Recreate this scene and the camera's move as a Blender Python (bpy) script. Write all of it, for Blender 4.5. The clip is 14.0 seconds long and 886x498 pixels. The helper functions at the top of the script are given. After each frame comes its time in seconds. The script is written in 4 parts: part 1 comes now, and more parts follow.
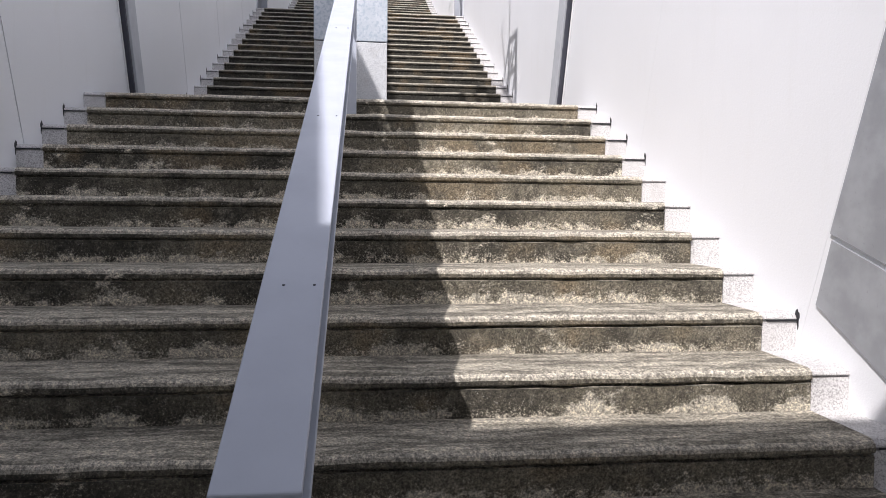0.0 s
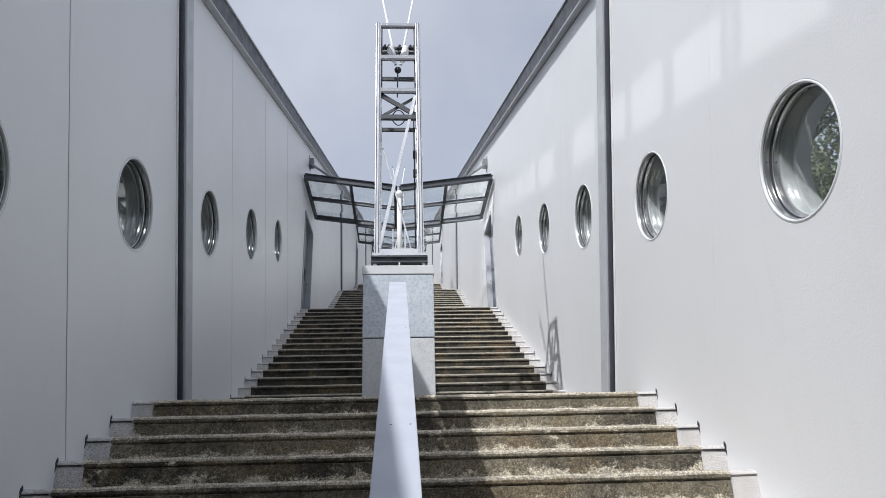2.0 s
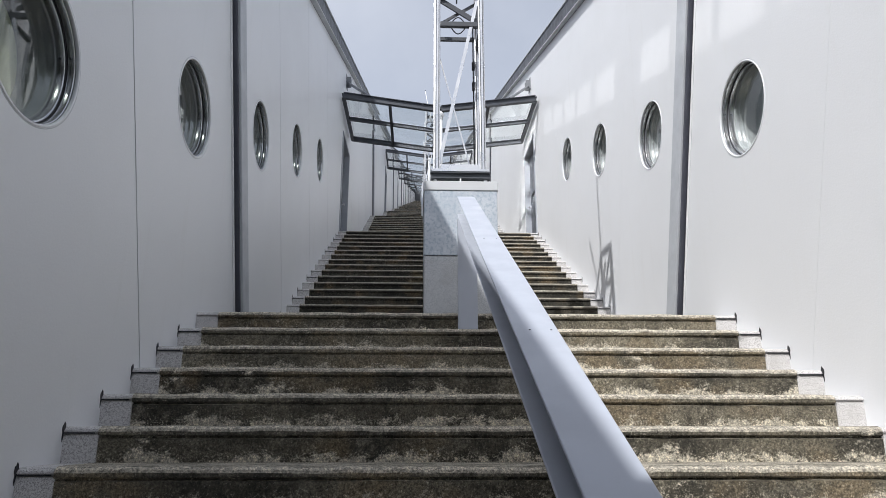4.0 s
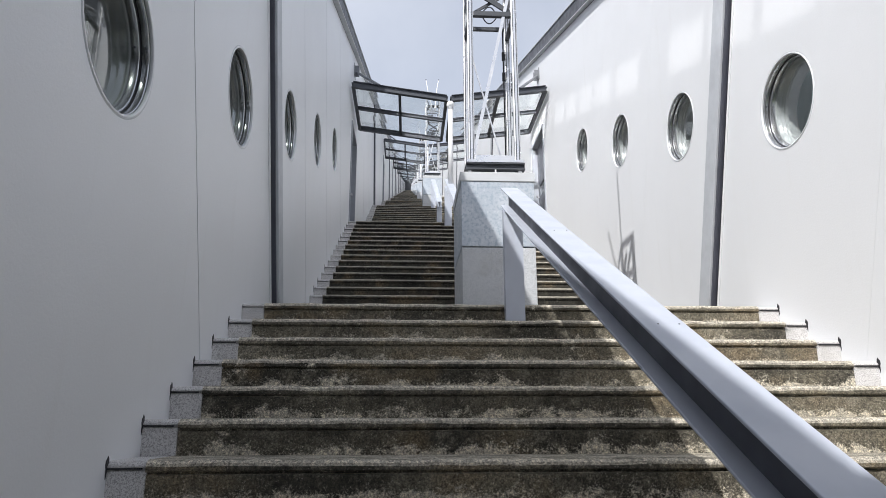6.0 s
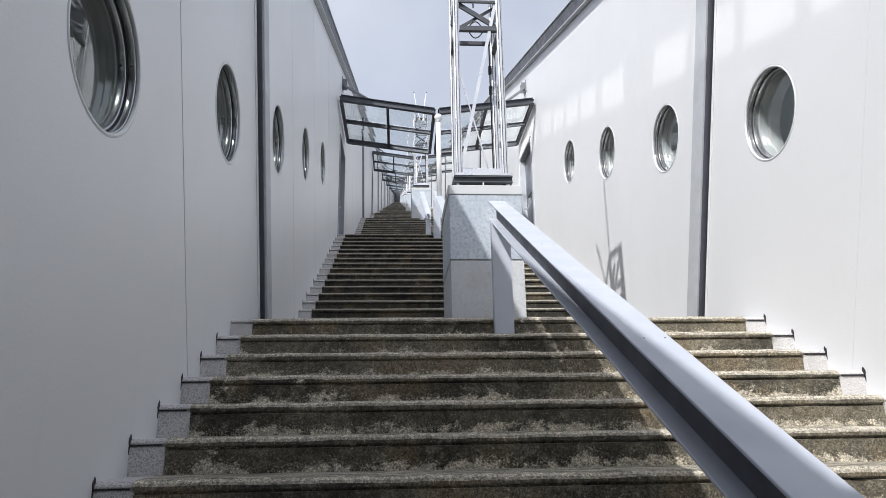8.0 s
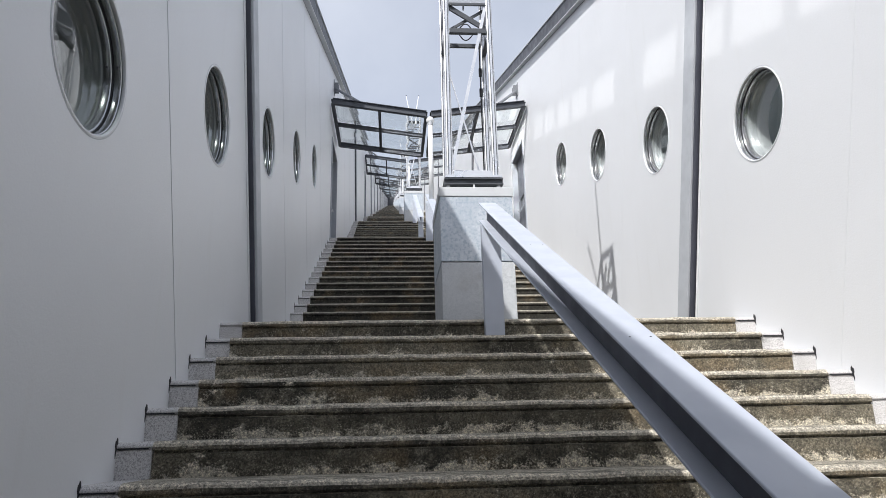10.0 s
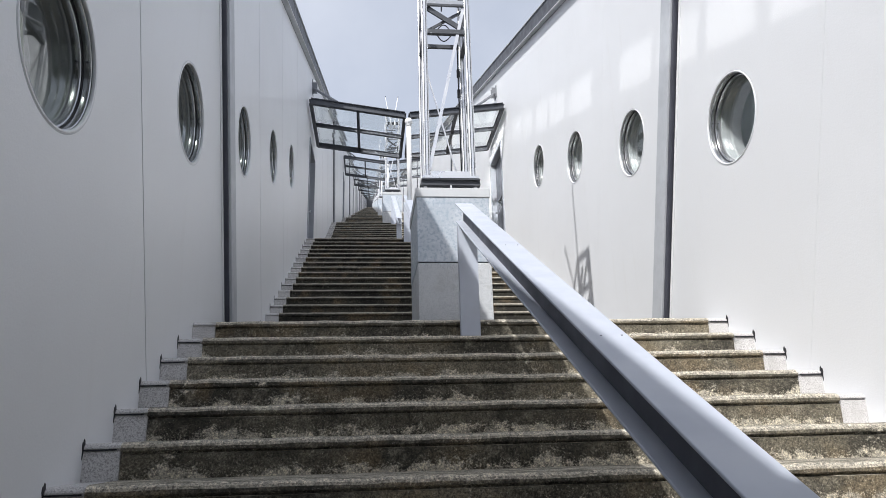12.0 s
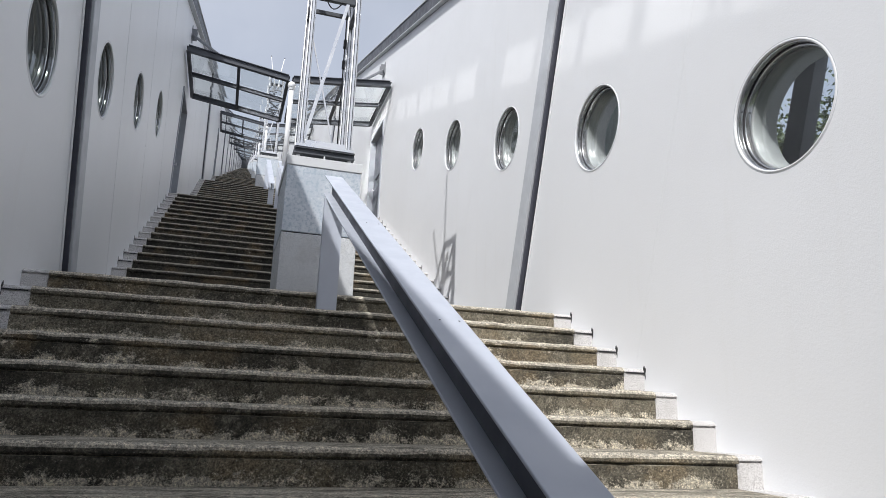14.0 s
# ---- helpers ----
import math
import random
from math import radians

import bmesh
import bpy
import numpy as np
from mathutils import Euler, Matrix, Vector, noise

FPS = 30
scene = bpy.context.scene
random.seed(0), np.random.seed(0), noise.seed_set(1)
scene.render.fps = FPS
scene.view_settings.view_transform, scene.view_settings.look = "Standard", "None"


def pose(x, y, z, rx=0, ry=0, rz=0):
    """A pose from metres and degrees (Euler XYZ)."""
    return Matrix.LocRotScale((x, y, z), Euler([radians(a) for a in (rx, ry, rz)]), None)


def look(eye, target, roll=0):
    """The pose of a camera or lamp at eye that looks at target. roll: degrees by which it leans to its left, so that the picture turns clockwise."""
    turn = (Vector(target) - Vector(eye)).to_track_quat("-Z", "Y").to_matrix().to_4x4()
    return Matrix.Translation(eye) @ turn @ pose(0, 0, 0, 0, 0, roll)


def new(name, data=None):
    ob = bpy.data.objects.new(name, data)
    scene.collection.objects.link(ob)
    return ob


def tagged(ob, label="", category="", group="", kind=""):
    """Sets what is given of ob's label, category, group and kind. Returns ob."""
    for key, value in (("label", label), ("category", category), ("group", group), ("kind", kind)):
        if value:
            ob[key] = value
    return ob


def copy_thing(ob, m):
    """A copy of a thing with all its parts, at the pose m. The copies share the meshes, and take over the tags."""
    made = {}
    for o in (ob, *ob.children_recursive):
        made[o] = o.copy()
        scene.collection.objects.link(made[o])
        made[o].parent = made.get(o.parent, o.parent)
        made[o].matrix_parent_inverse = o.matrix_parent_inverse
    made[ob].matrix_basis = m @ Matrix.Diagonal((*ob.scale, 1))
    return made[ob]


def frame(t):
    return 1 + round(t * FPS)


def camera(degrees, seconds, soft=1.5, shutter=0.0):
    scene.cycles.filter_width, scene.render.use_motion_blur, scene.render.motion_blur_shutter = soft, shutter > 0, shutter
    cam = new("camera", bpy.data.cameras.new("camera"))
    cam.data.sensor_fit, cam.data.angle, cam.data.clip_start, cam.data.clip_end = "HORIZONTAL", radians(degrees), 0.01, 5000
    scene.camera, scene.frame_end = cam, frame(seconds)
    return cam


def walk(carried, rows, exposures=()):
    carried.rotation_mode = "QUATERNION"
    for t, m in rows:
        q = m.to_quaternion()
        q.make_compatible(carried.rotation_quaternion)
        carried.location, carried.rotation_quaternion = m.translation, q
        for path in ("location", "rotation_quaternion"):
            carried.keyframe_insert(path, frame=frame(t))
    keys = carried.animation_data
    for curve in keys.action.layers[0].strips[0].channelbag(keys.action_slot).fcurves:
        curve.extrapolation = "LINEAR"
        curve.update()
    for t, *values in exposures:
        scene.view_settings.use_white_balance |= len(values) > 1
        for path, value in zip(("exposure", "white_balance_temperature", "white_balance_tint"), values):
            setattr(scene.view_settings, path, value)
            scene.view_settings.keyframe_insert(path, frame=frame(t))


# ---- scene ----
cam = camera(66.01, 14.0, 0.55)
# seconds, eye, yaw, pitch, roll
PATH = [
    (0, 0.146, -5.581, -0.951, -6.28, -2.70, 0.50),
    (0.3, 0.118, -5.306, -0.883, -4.11, 2.80, -0.73),
    (0.4, 0.121, -5.328, -0.903, -3.74, 3.18, 0.02),
    (0.5, 0.147, -5.438, -0.946, -4.17, 4.80, 1.21),
    (0.7, 0.086, -5.367, -0.897, -5.79, 8.66, 0.36),
    (1, 0.063, -5.415, -0.858, -5.11, 13.41, -0.56),
    (1.1, 0.064, -5.414, -0.858, -4.62, 13.86, -0.55),
    (1.5, 0.017, -5.404, -0.856, -2.83, 17.99, -0.76),
    (1.9, -0.116, -5.496, -0.854, -3.41, 19.70, 0.32),
    (2, -0.007, -5.393, -0.861, -3.94, 21.02, -1.73),
    (2.5, -0.024, -5.385, -0.869, -3.62, 20.75, -0.97),
    (3, -0.083, -5.345, -0.880, -3.01, 17.63, -0.69),
    (3.5, -0.214, -5.224, -0.898, -1.67, 17.90, 0.33),
    (4, -0.381, -5.094, -0.893, -2.00, 15.21, 0.02),
    (4.2, -0.431, -5.082, -0.885, -2.53, 14.19, -0.45),
    (6.3, -0.828, -5.072, -0.874, -3.02, 14.34, -0.14),
    (6.5, -0.809, -5.073, -0.869, -2.99, 13.74, -0.68),
    (7, -0.787, -5.079, -0.864, -3.40, 14.43, -1.62),
    (7.5, -0.803, -5.086, -0.865, -3.56, 15.04, -1.04),
    (8, -0.807, -5.088, -0.864, -3.89, 15.28, -0.92),
    (8.2, -0.808, -5.088, -0.865, -4.15, 15.80, -0.91),
    (10.5, -0.776, -5.078, -0.875, -4.57, 15.30, -1.48),
    (11, -0.777, -5.074, -0.871, -4.81, 14.99, -1.56),
    (11.5, -0.768, -5.069, -0.875, -4.90, 14.97, -1.44),
    (12, -0.759, -5.072, -0.885, -6.28, 15.68, -1.53),
    (12.5, -0.758, -5.072, -0.887, -6.23, 15.55, -1.33),
    (13, -0.745, -5.084, -0.892, -7.03, 14.67, -0.14),
    (13.4, -0.742, -5.086, -0.889, -10.35, 15.48, 2.25),
    (13.5, -0.724, -5.095, -0.886, -11.46, 14.74, 0.88),
    (13.7, -0.727, -5.103, -0.884, -12.61, 14.94, 1.57),
    (13.8, -0.728, -5.107, -0.882, -13.79, 15.07, 2.26),
    (13.9, -0.722, -5.110, -0.882, -15.43, 15.01, 2.94),
    (14, -0.690, -5.108, -0.890, -17.22, 13.92, 2.02),
]
walk(cam, [(t, pose(x, y, z) @ pose(0, 0, 0, 90 + pitch, 0, yaw) @ pose(0, 0, 0, 0, 0, roll)) for t, x, y, z, yaw, pitch, roll in PATH],
     [(0.0, 0.29, 6460, 16), (0.5, 0.24, 6360, 14), (1.2, 0.02, 6330, 11), (2.0, -0.12, 6340, 10), (3.0, -0.11, 6350, 10), (4.0, 0.0, 6380, 10), (6.5, 0.17, 6430, 10), (11.0, 0.15, 6400, 10), (12.5, 0.11, 6400, 10), (14.0, -0.02, 6400, 10)])

# ---- plan: gravity frame, y up the hill; the buildings lie along a slope of SLOPE degrees ----
SLOPE = 19.14
TREAD, RISER = 0.3457, 0.17
HALF = 2.047            # half the width between the walls
STEP_HALF = 1.882       # half the width of the concrete steps
CA, SA = math.cos(radians(SLOPE)), math.sin(radians(SLOPE))
PITCH = 2.0735           # width of one wall panel


def sp(x, s, h):
    """A place given along the slope (s) and square to it (h)."""
    return Vector((x, s * CA - h * SA, s * SA + h * CA))


def to_s(y, z):
    return y * CA + z * SA, -y * SA + z * CA


# ---- sky and sun ----
SUN_WAY = Vector((2.06, 2.53, -3.25)).normalized()
world = bpy.data.worlds.new("sky")
scene.world = world
world.use_nodes = True
wn, wl = world.node_tree.nodes, world.node_tree.links
bg = wn["Background"]
sky = wn.new("ShaderNodeTexSky")
sky.sky_type = "NISHITA"
sky.sun_disc = False
sky.sun_elevation = math.asin(-SUN_WAY.z)
sky.sun_rotation = math.atan2(-SUN_WAY.x, -SUN_WAY.y)
sky.altitude, sky.air_density, sky.dust_density, sky.ozone_density = 100, 1.0, 3.0, 1.2
wco = wn.new("ShaderNodeTexCoord")
cloud = wn.new("ShaderNodeTexNoise")
cloud.inputs["Scale"].default_value, cloud.inputs["Detail"].default_value = 2.2, 6.0
wramp = wn.new("ShaderNodeMapRange")
wramp.inputs[1].default_value, wramp.inputs[2].default_value = 0.35, 0.75
wramp.inputs[3].default_value, wramp.inputs[4].default_value = 0.45, 0.9
wmix = wn.new("ShaderNodeMix")
wmix.data_type = "RGBA"
wl.new(wco.outputs["Generated"], cloud.inputs["Vector"])
wl.new(cloud.outputs[0], wramp.inputs[0])
wl.new(wramp.outputs[0], wmix.inputs[0])
wl.new(sky.outputs[0], wmix.inputs[6])
wmix.inputs[7].default_value = (6.4, 6.7, 7.45, 1)
wl.new(wmix.outputs[2], bg.inputs[0])
bg.inputs[1].default_value = 0.12
sun = new("sun", bpy.data.lights.new("sun", "SUN"))
sun.data.energy, sun.data.angle, sun.data.color = 4.4, radians(0.6), (1.0, 0.975, 0.945)
sun.matrix_world = look((-20, -30, 30), Vector((-20, -30, 30)) + SUN_WAY)

# added area lamp standing in for reflected sun in patches on the east wall
PATCH_WAY = Vector((0.857, 0.287 * CA + 0.4285 * SA, 0.287 * SA - 0.4285 * CA)).normalized()
PATCH_LAMP_AT = sp(-2.40, 2.6, 4.602) - PATCH_WAY * 3.5
patch_lamp = new("wall_patch_lamp", bpy.data.lights.new("wall_patch_lamp", "AREA"))
patch_lamp.data.shape, patch_lamp.data.size, patch_lamp.data.size_y = "RECTANGLE", 15.0, 0.385
patch_lamp.data.spread, patch_lamp.data.energy, patch_lamp.data.color = radians(1.3), 4.0, (1.0, 0.975, 0.945)
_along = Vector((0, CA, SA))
_along = (_along - PATCH_WAY * _along.dot(PATCH_WAY)).normalized()
_up = (-PATCH_WAY).cross(_along)
patch_lamp.matrix_world = Matrix.Translation(PATCH_LAMP_AT) @ Matrix((_along, _up, -PATCH_WAY)).transposed().to_4x4()


# ---- materials ----
def material(name, colour, rough=0.6, metal=0.0):
    m = bpy.data.materials.new(name)
    m.use_nodes = True
    b = m.node_tree.nodes["Principled BSDF"]
    b.inputs["Base Color"].default_value = (*colour, 1)
    b.inputs["Roughness"].default_value, b.inputs["Metallic"].default_value = rough, metal
    return m, m.node_tree.nodes, m.node_tree.links, b


def noise_node(nodes, links, scale, detail=4.0, rough=0.55, stretch=None):
    co = nodes.new("ShaderNodeTexCoord")
    n = nodes.new("ShaderNodeTexNoise")
    n.inputs["Scale"].default_value, n.inputs["Detail"].default_value, n.inputs["Roughness"].default_value = scale, detail, rough
    if stretch:
        mp = nodes.new("ShaderNodeMapping")
        mp.inputs["Scale"].default_value = stretch
        links.new(co.outputs["Object"], mp.inputs[0])
        links.new(mp.outputs[0], n.inputs["Vector"])
    else:
        links.new(co.outputs["Object"], n.inputs["Vector"])
    return n


def ramp(nodes, links, source, lo, hi, a=0.0, b=1.0):
    r = nodes.new("ShaderNodeMapRange")
    r.interpolation_type = "SMOOTHSTEP"
    for i, v in enumerate((lo, hi, a, b)):
        r.inputs[i + 1].default_value = v
    links.new(source, r.inputs[0])
    return r.outputs[0]


def blend(nodes, links, fac, a, b, mode="MIX"):
    m = nodes.new("ShaderNodeMix")
    m.data_type, m.blend_type = "RGBA", mode
    if isinstance(fac, float):
        m.inputs[0].default_value = fac
    else:
        links.new(fac, m.inputs[0])
    for i, v in ((6, a), (7, b)):
        if isinstance(v, tuple):
            m.inputs[i].default_value = (*v, 1)
        else:
            links.new(v, m.inputs[i])
    return m.outputs[2]


def bump(nodes, links, bsdf, height, strength, distance):
    bp = nodes.new("ShaderNodeBump")
    bp.inputs["Strength"].default_value, bp.inputs["Distance"].default_value = strength, distance
    links.new(height, bp.inputs["Height"])
    links.new(bp.outputs[0], bsdf.inputs["Normal"])


def scattered(nodes, links):
    """Object coordinates, shifted at random from piece to piece."""
    co, info = nodes.new("ShaderNodeTexCoord"), nodes.new("ShaderNodeObjectInfo")
    mul = nodes.new("ShaderNodeVectorMath")
    mul.operation = "SCALE"
    mul.inputs[0].default_value = (61.0, 37.0, 23.0)
    links.new(info.outputs["Random"], mul.inputs["Scale"])
    add = nodes.new("ShaderNodeVectorMath")
    links.new(co.outputs["Object"], add.inputs[0])
    links.new(mul.outputs[0], add.inputs[1])
    return add.outputs[0], co.outputs["Object"]


def grain(nodes, links, vector, scale, detail=4.0, rough=0.55, stretch=(1, 1, 1)):
    mp, n = nodes.new("ShaderNodeMapping"), nodes.new("ShaderNodeTexNoise")
    mp.inputs["Scale"].default_value = stretch
    n.inputs["Scale"].default_value, n.inputs["Detail"].default_value, n.inputs["Roughness"].default_value = scale, detail, rough
    links.new(vector, mp.inputs[0])
    links.new(mp.outputs[0], n.inputs["Vector"])
    return n.outputs[0]


def math_node(nodes, links, op, a, b):
    m = nodes.new("ShaderNodeMath")
    m.operation = op
    for i, v in enumerate((a, b)):
        if isinstance(v, float):
            m.inputs[i].default_value = v
        else:
            links.new(v, m.inputs[i])
    return m.outputs[0]


def mossy_concrete(name, dark, pale, crusted):
    """Old concrete. dark, pale: the two tones of its risers; crusted: how much lime and lichen has grown on them."""
    m, n, l, b = material(name, pale, 0.92)
    vec, own = scattered(n, l)
    big = grain(n, l, vec, 1.3, 4)
    mid = grain(n, l, vec, 9.0, 6, 0.65)
    blot = grain(n, l, vec, 5.5, 10, 0.74, (0.8, 1.0, 1.2))
    fine = grain(n, l, vec, 105.0, 5, 0.85)
    pits = grain(n, l, vec, 38.0, 5, 0.8)
    tiny = grain(n, l, vec, 240.0, 2, 0.6)
    base = blend(n, l, ramp(n, l, big, 0.35, 0.65), dark, pale)
    base = blend(n, l, ramp(n, l, mid, 0.50, 0.66, 0.0, 0.6 * crusted), base, (0.27, 0.245, 0.195))
    base = blend(n, l, ramp(n, l, grain(n, l, vec, 2.6, 4), 0.50, 0.68, 0.0, 0.42), base, (0.21, 0.145, 0.075))
    # pale lime bloom, thickest along the foot of each riser
    sep0 = n.new("ShaderNodeSeparateXYZ")
    l.new(own, sep0.inputs[0])
    foot = ramp(n, l, sep0.outputs[2], -0.085, -0.165, -0.03, 0.145 * crusted - 0.03)
    bloom = ramp(n, l, math_node(n, l, "ADD", blot, foot), 0.562, 0.635, 0.0, 0.90 * crusted)
    base = blend(n, l, bloom, base, (0.66, 0.61, 0.51))
    # crusts of lichen, as fine pale grains
    crust = math_node(n, l, "ADD", fine, math_node(n, l, "ADD", math_node(n, l, "MULTIPLY", foot, 0.8), math_node(n, l, "MULTIPLY", math_node(n, l, "SUBTRACT", blot, 0.5), 0.5)))
    base = blend(n, l, ramp(n, l, crust, 0.585, 0.66, 0.0, 0.62 * crusted), base, (0.62, 0.575, 0.475))
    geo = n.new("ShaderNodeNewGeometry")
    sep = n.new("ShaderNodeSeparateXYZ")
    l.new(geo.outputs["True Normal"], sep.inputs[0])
    # upward faces and the rounded edge take a paler tone than the risers
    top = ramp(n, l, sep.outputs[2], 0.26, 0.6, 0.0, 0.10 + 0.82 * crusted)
    tread_tone = blend(n, l, ramp(n, l, grain(n, l, vec, 7.0, 7, 0.7, (0.45, 2.2, 1.0)), 0.38, 0.62), (0.20, 0.182, 0.148), (0.60, 0.55, 0.455))
    base = blend(n, l, top, base, tread_tone)
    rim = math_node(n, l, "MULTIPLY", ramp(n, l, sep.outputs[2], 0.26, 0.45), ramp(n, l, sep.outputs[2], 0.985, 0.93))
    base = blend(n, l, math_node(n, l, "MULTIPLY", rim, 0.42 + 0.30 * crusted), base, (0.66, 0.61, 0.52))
    speck = blend(n, l, ramp(n, l, fine, 0.36, 0.64), (0.42, 0.42, 0.42), (1.62, 1.61, 1.58))
    base = blend(n, l, 1.0, base, speck, "MULTIPLY")
    grit = grain(n, l, vec, 85.0, 3, 0.6)
    base = blend(n, l, ramp(n, l, grit, 0.66, 0.70, 0.0, 0.5), base, (0.60, 0.57, 0.50))
    pitted = blend(n, l, ramp(n, l, pits, 0.36, 0.60), (0.58, 0.58, 0.58), (1.22, 1.22, 1.21))
    base = blend(n, l, 1.0, base, pitted, "MULTIPLY")
    l.new(base, b.inputs["Base Color"])
    height = math_node(n, l, "ADD", math_node(n, l, "MULTIPLY", fine, 1.0), math_node(n, l, "MULTIPLY", tiny, 0.5))
    bump(n, l, b, height, 1.0, 0.009)
    return m


def terrazzo(name, light, dark):
    m, n, l, b = material(name, light, 0.65)
    vec, own = scattered(n, l)
    sp1n, stainn = grain(n, l, vec, 140.0, 4, 0.85), grain(n, l, vec, 6.0, 5, 0.6)
    base = blend(n, l, ramp(n, l, sp1n, 0.41, 0.53), dark, light)
    base = blend(n, l, ramp(n, l, stainn, 0.5, 0.75, 0.0, 0.45), base, (0.3, 0.29, 0.27))
    l.new(base, b.inputs["Base Color"])
    bump(n, l, b, sp1n, 0.4, 0.002)
    return m


def white_panel():
    m, n, l, b = material("white_wall_panel", (0.80, 0.80, 0.80), 0.42)
    orange = noise_node(n, l, 75.0, 4, 0.65)
    stain = noise_node(n, l, 0.8, 4, 0.6, (1, 0.35, 0.35))
    streak = noise_node(n, l, 3.0, 4, 0.6, (1, 2.2, 0.25))
    base = blend(n, l, ramp(n, l, stain.outputs[0], 0.35, 0.7), (0.755, 0.768, 0.79), (0.70, 0.712, 0.73))
    base = blend(n, l, ramp(n, l, streak.outputs[0], 0.55, 0.8, 0.0, 0.25), base, (0.66, 0.66, 0.65))
    l.new(base, b.inputs["Base Color"])
    bump(n, l, b, orange.outputs[0], 0.30, 0.004)
    return m


def painted(name, colour, rough=0.45, metal=0.0, wear=0.15):
    m, n, l, b = material(name, colour, rough, metal)
    a = noise_node(n, l, 6.0, 5)
    c = noise_node(n, l, 60.0, 3)
    dark = tuple(v * (1 - wear) for v in colour)
    base = blend(n, l, ramp(n, l, a.outputs[0], 0.35, 0.7), colour, dark)
    base = blend(n, l, ramp(n, l, c.outputs[0], 0.62, 0.78, 0.0, 0.4), base, tuple(v * (1 - 2 * wear) for v in colour))
    l.new(base, b.inputs["Base Color"])
    l.new(ramp(n, l, a.outputs[0], 0.3, 0.7, rough - 0.08, rough + 0.1), b.inputs["Roughness"])
    return m


def galvanised():
    m, n, l, b = material("galvanised_sheet", (0.6, 0.62, 0.64), 0.42, 0.35)
    big = noise_node(n, l, 4.0, 5, 0.6)
    small = noise_node(n, l, 34.0, 4, 0.6)
    base = blend(n, l, ramp(n, l, big.outputs[0], 0.35, 0.65), (0.46, 0.505, 0.555), (0.56, 0.595, 0.635))
    base = blend(n, l, ramp(n, l, small.outputs[0], 0.52, 0.57, 0.0, 0.7), base, (0.34, 0.41, 0.48))
    base = blend(n, l, ramp(n, l, small.outputs[0], 0.34, 0.42, 0.4, 0.0), base, (0.70, 0.73, 0.75))
    l.new(base, b.inputs["Base Color"])
    l.new(ramp(n, l, small.outputs[0], 0.3, 0.7, 0.38, 0.6), b.inputs["Roughness"])
    return m


def glass():
    m, n, l, b = material("glass", (0.95, 0.98, 0.97), 0.015)
    b.inputs["Transmission Weight"].default_value = 1.0
    b.inputs["IOR"].default_value = 1.5
    return m


def tinted_glass():
    """Glass of the added roof openings, tinted to let a third of the light through."""
    m, n, l, b = material("tinted_roof_glass", (0.05, 0.06, 0.06), 0.05)
    see, mix = n.new("ShaderNodeBsdfTransparent"), n.new("ShaderNodeMixShader")
    see.inputs["Color"].default_value = (0.30, 0.32, 0.305, 1)
    mix.inputs[0].default_value = 0.9
    l.new(b.outputs[0], mix.inputs[1])
    l.new(see.outputs[0], mix.inputs[2])
    l.new(mix.outputs[0], n["Material Output"].inputs["Surface"])
    return m


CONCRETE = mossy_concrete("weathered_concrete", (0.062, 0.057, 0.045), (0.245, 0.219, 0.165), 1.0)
# darker tones and less growth: landings, and every flight but the nearest
DARK_CONCRETE = mossy_concrete("dark_concrete", (0.020, 0.019, 0.015), (0.054, 0.050, 0.039), 0.22)
TERRAZZO = terrazzo("speckled_terrazzo", (0.66, 0.645, 0.635), (0.30, 0.29, 0.285))
GRANITE = terrazzo("pale_granite", (0.59, 0.605, 0.62), (0.34, 0.36, 0.385))
WHITE = white_panel()
GALV = galvanised()
GLASS = glass()
ROOF_GLASS = tinted_glass()
GREY_STEEL = painted("grey_painted_steel", (0.34, 0.36, 0.40), 0.42, 0.0, 0.08)
RAIL_PAINT = painted("pale_blue_grey_rail_paint", (0.48, 0.515, 0.59), 0.36, 0.0, 0.05)
CHROME = material("polished_stainless", (0.56, 0.57, 0.585), 0.20, 0.92)[0]
LINER = painted("grey_liner_paint", (0.27, 0.285, 0.29), 0.75, 0.0, 0.06)
# rail paint with the shade inside the beam put into the colour
RAIL_SHADE = painted("rail_shade", (0.075, 0.08, 0.10), 0.5, 0.0, 0.1)
CAP_GREY = painted("pale_grey_paint", (0.56, 0.575, 0.59), 0.5, 0.0, 0.08)
EAVES_GREY = painted("eaves_grey", (0.075, 0.08, 0.092), 0.5, 0.1, 0.15)
COVER_GREY = painted("cover_grey", (0.46, 0.48, 0.51), 0.45, 0.0, 0.08)
CANOPY_STEEL = painted("canopy_grey_steel", (0.072, 0.078, 0.092), 0.42, 0.2, 0.12)
TIE_STEEL = painted("tie_rod_grey", (0.24, 0.25, 0.27), 0.42, 0.2, 0.12)
STRIP = painted("dark_strip_paint", (0.07, 0.073, 0.095), 0.38, 0.1, 0.15)
DARK_STEEL = painted("dark_grey_steel", (0.085, 0.09, 0.10), 0.45, 0.3, 0.15)
BLACK = painted("black_rubber", (0.018, 0.018, 0.022), 0.6, 0.0, 0.1)
ALU = painted("bright_aluminium", (0.74, 0.75, 0.77), 0.32, 0.75, 0.08)
WHITE_PAINT = painted("white_painted_steel", (0.78, 0.79, 0.80), 0.4, 0.0, 0.06)
DOOR_GREY = painted("grey_door_paint", (0.13, 0.14, 0.165), 0.45, 0.0, 0.1)
ROOM = painted("interior_paint", (0.24, 0.27, 0.25), 0.8, 0.0, 0.12)


# ---- mesh helpers ----
def finish(bm):
    bmesh.ops.recalc_face_normals(bm, faces=bm.faces)
    return bm


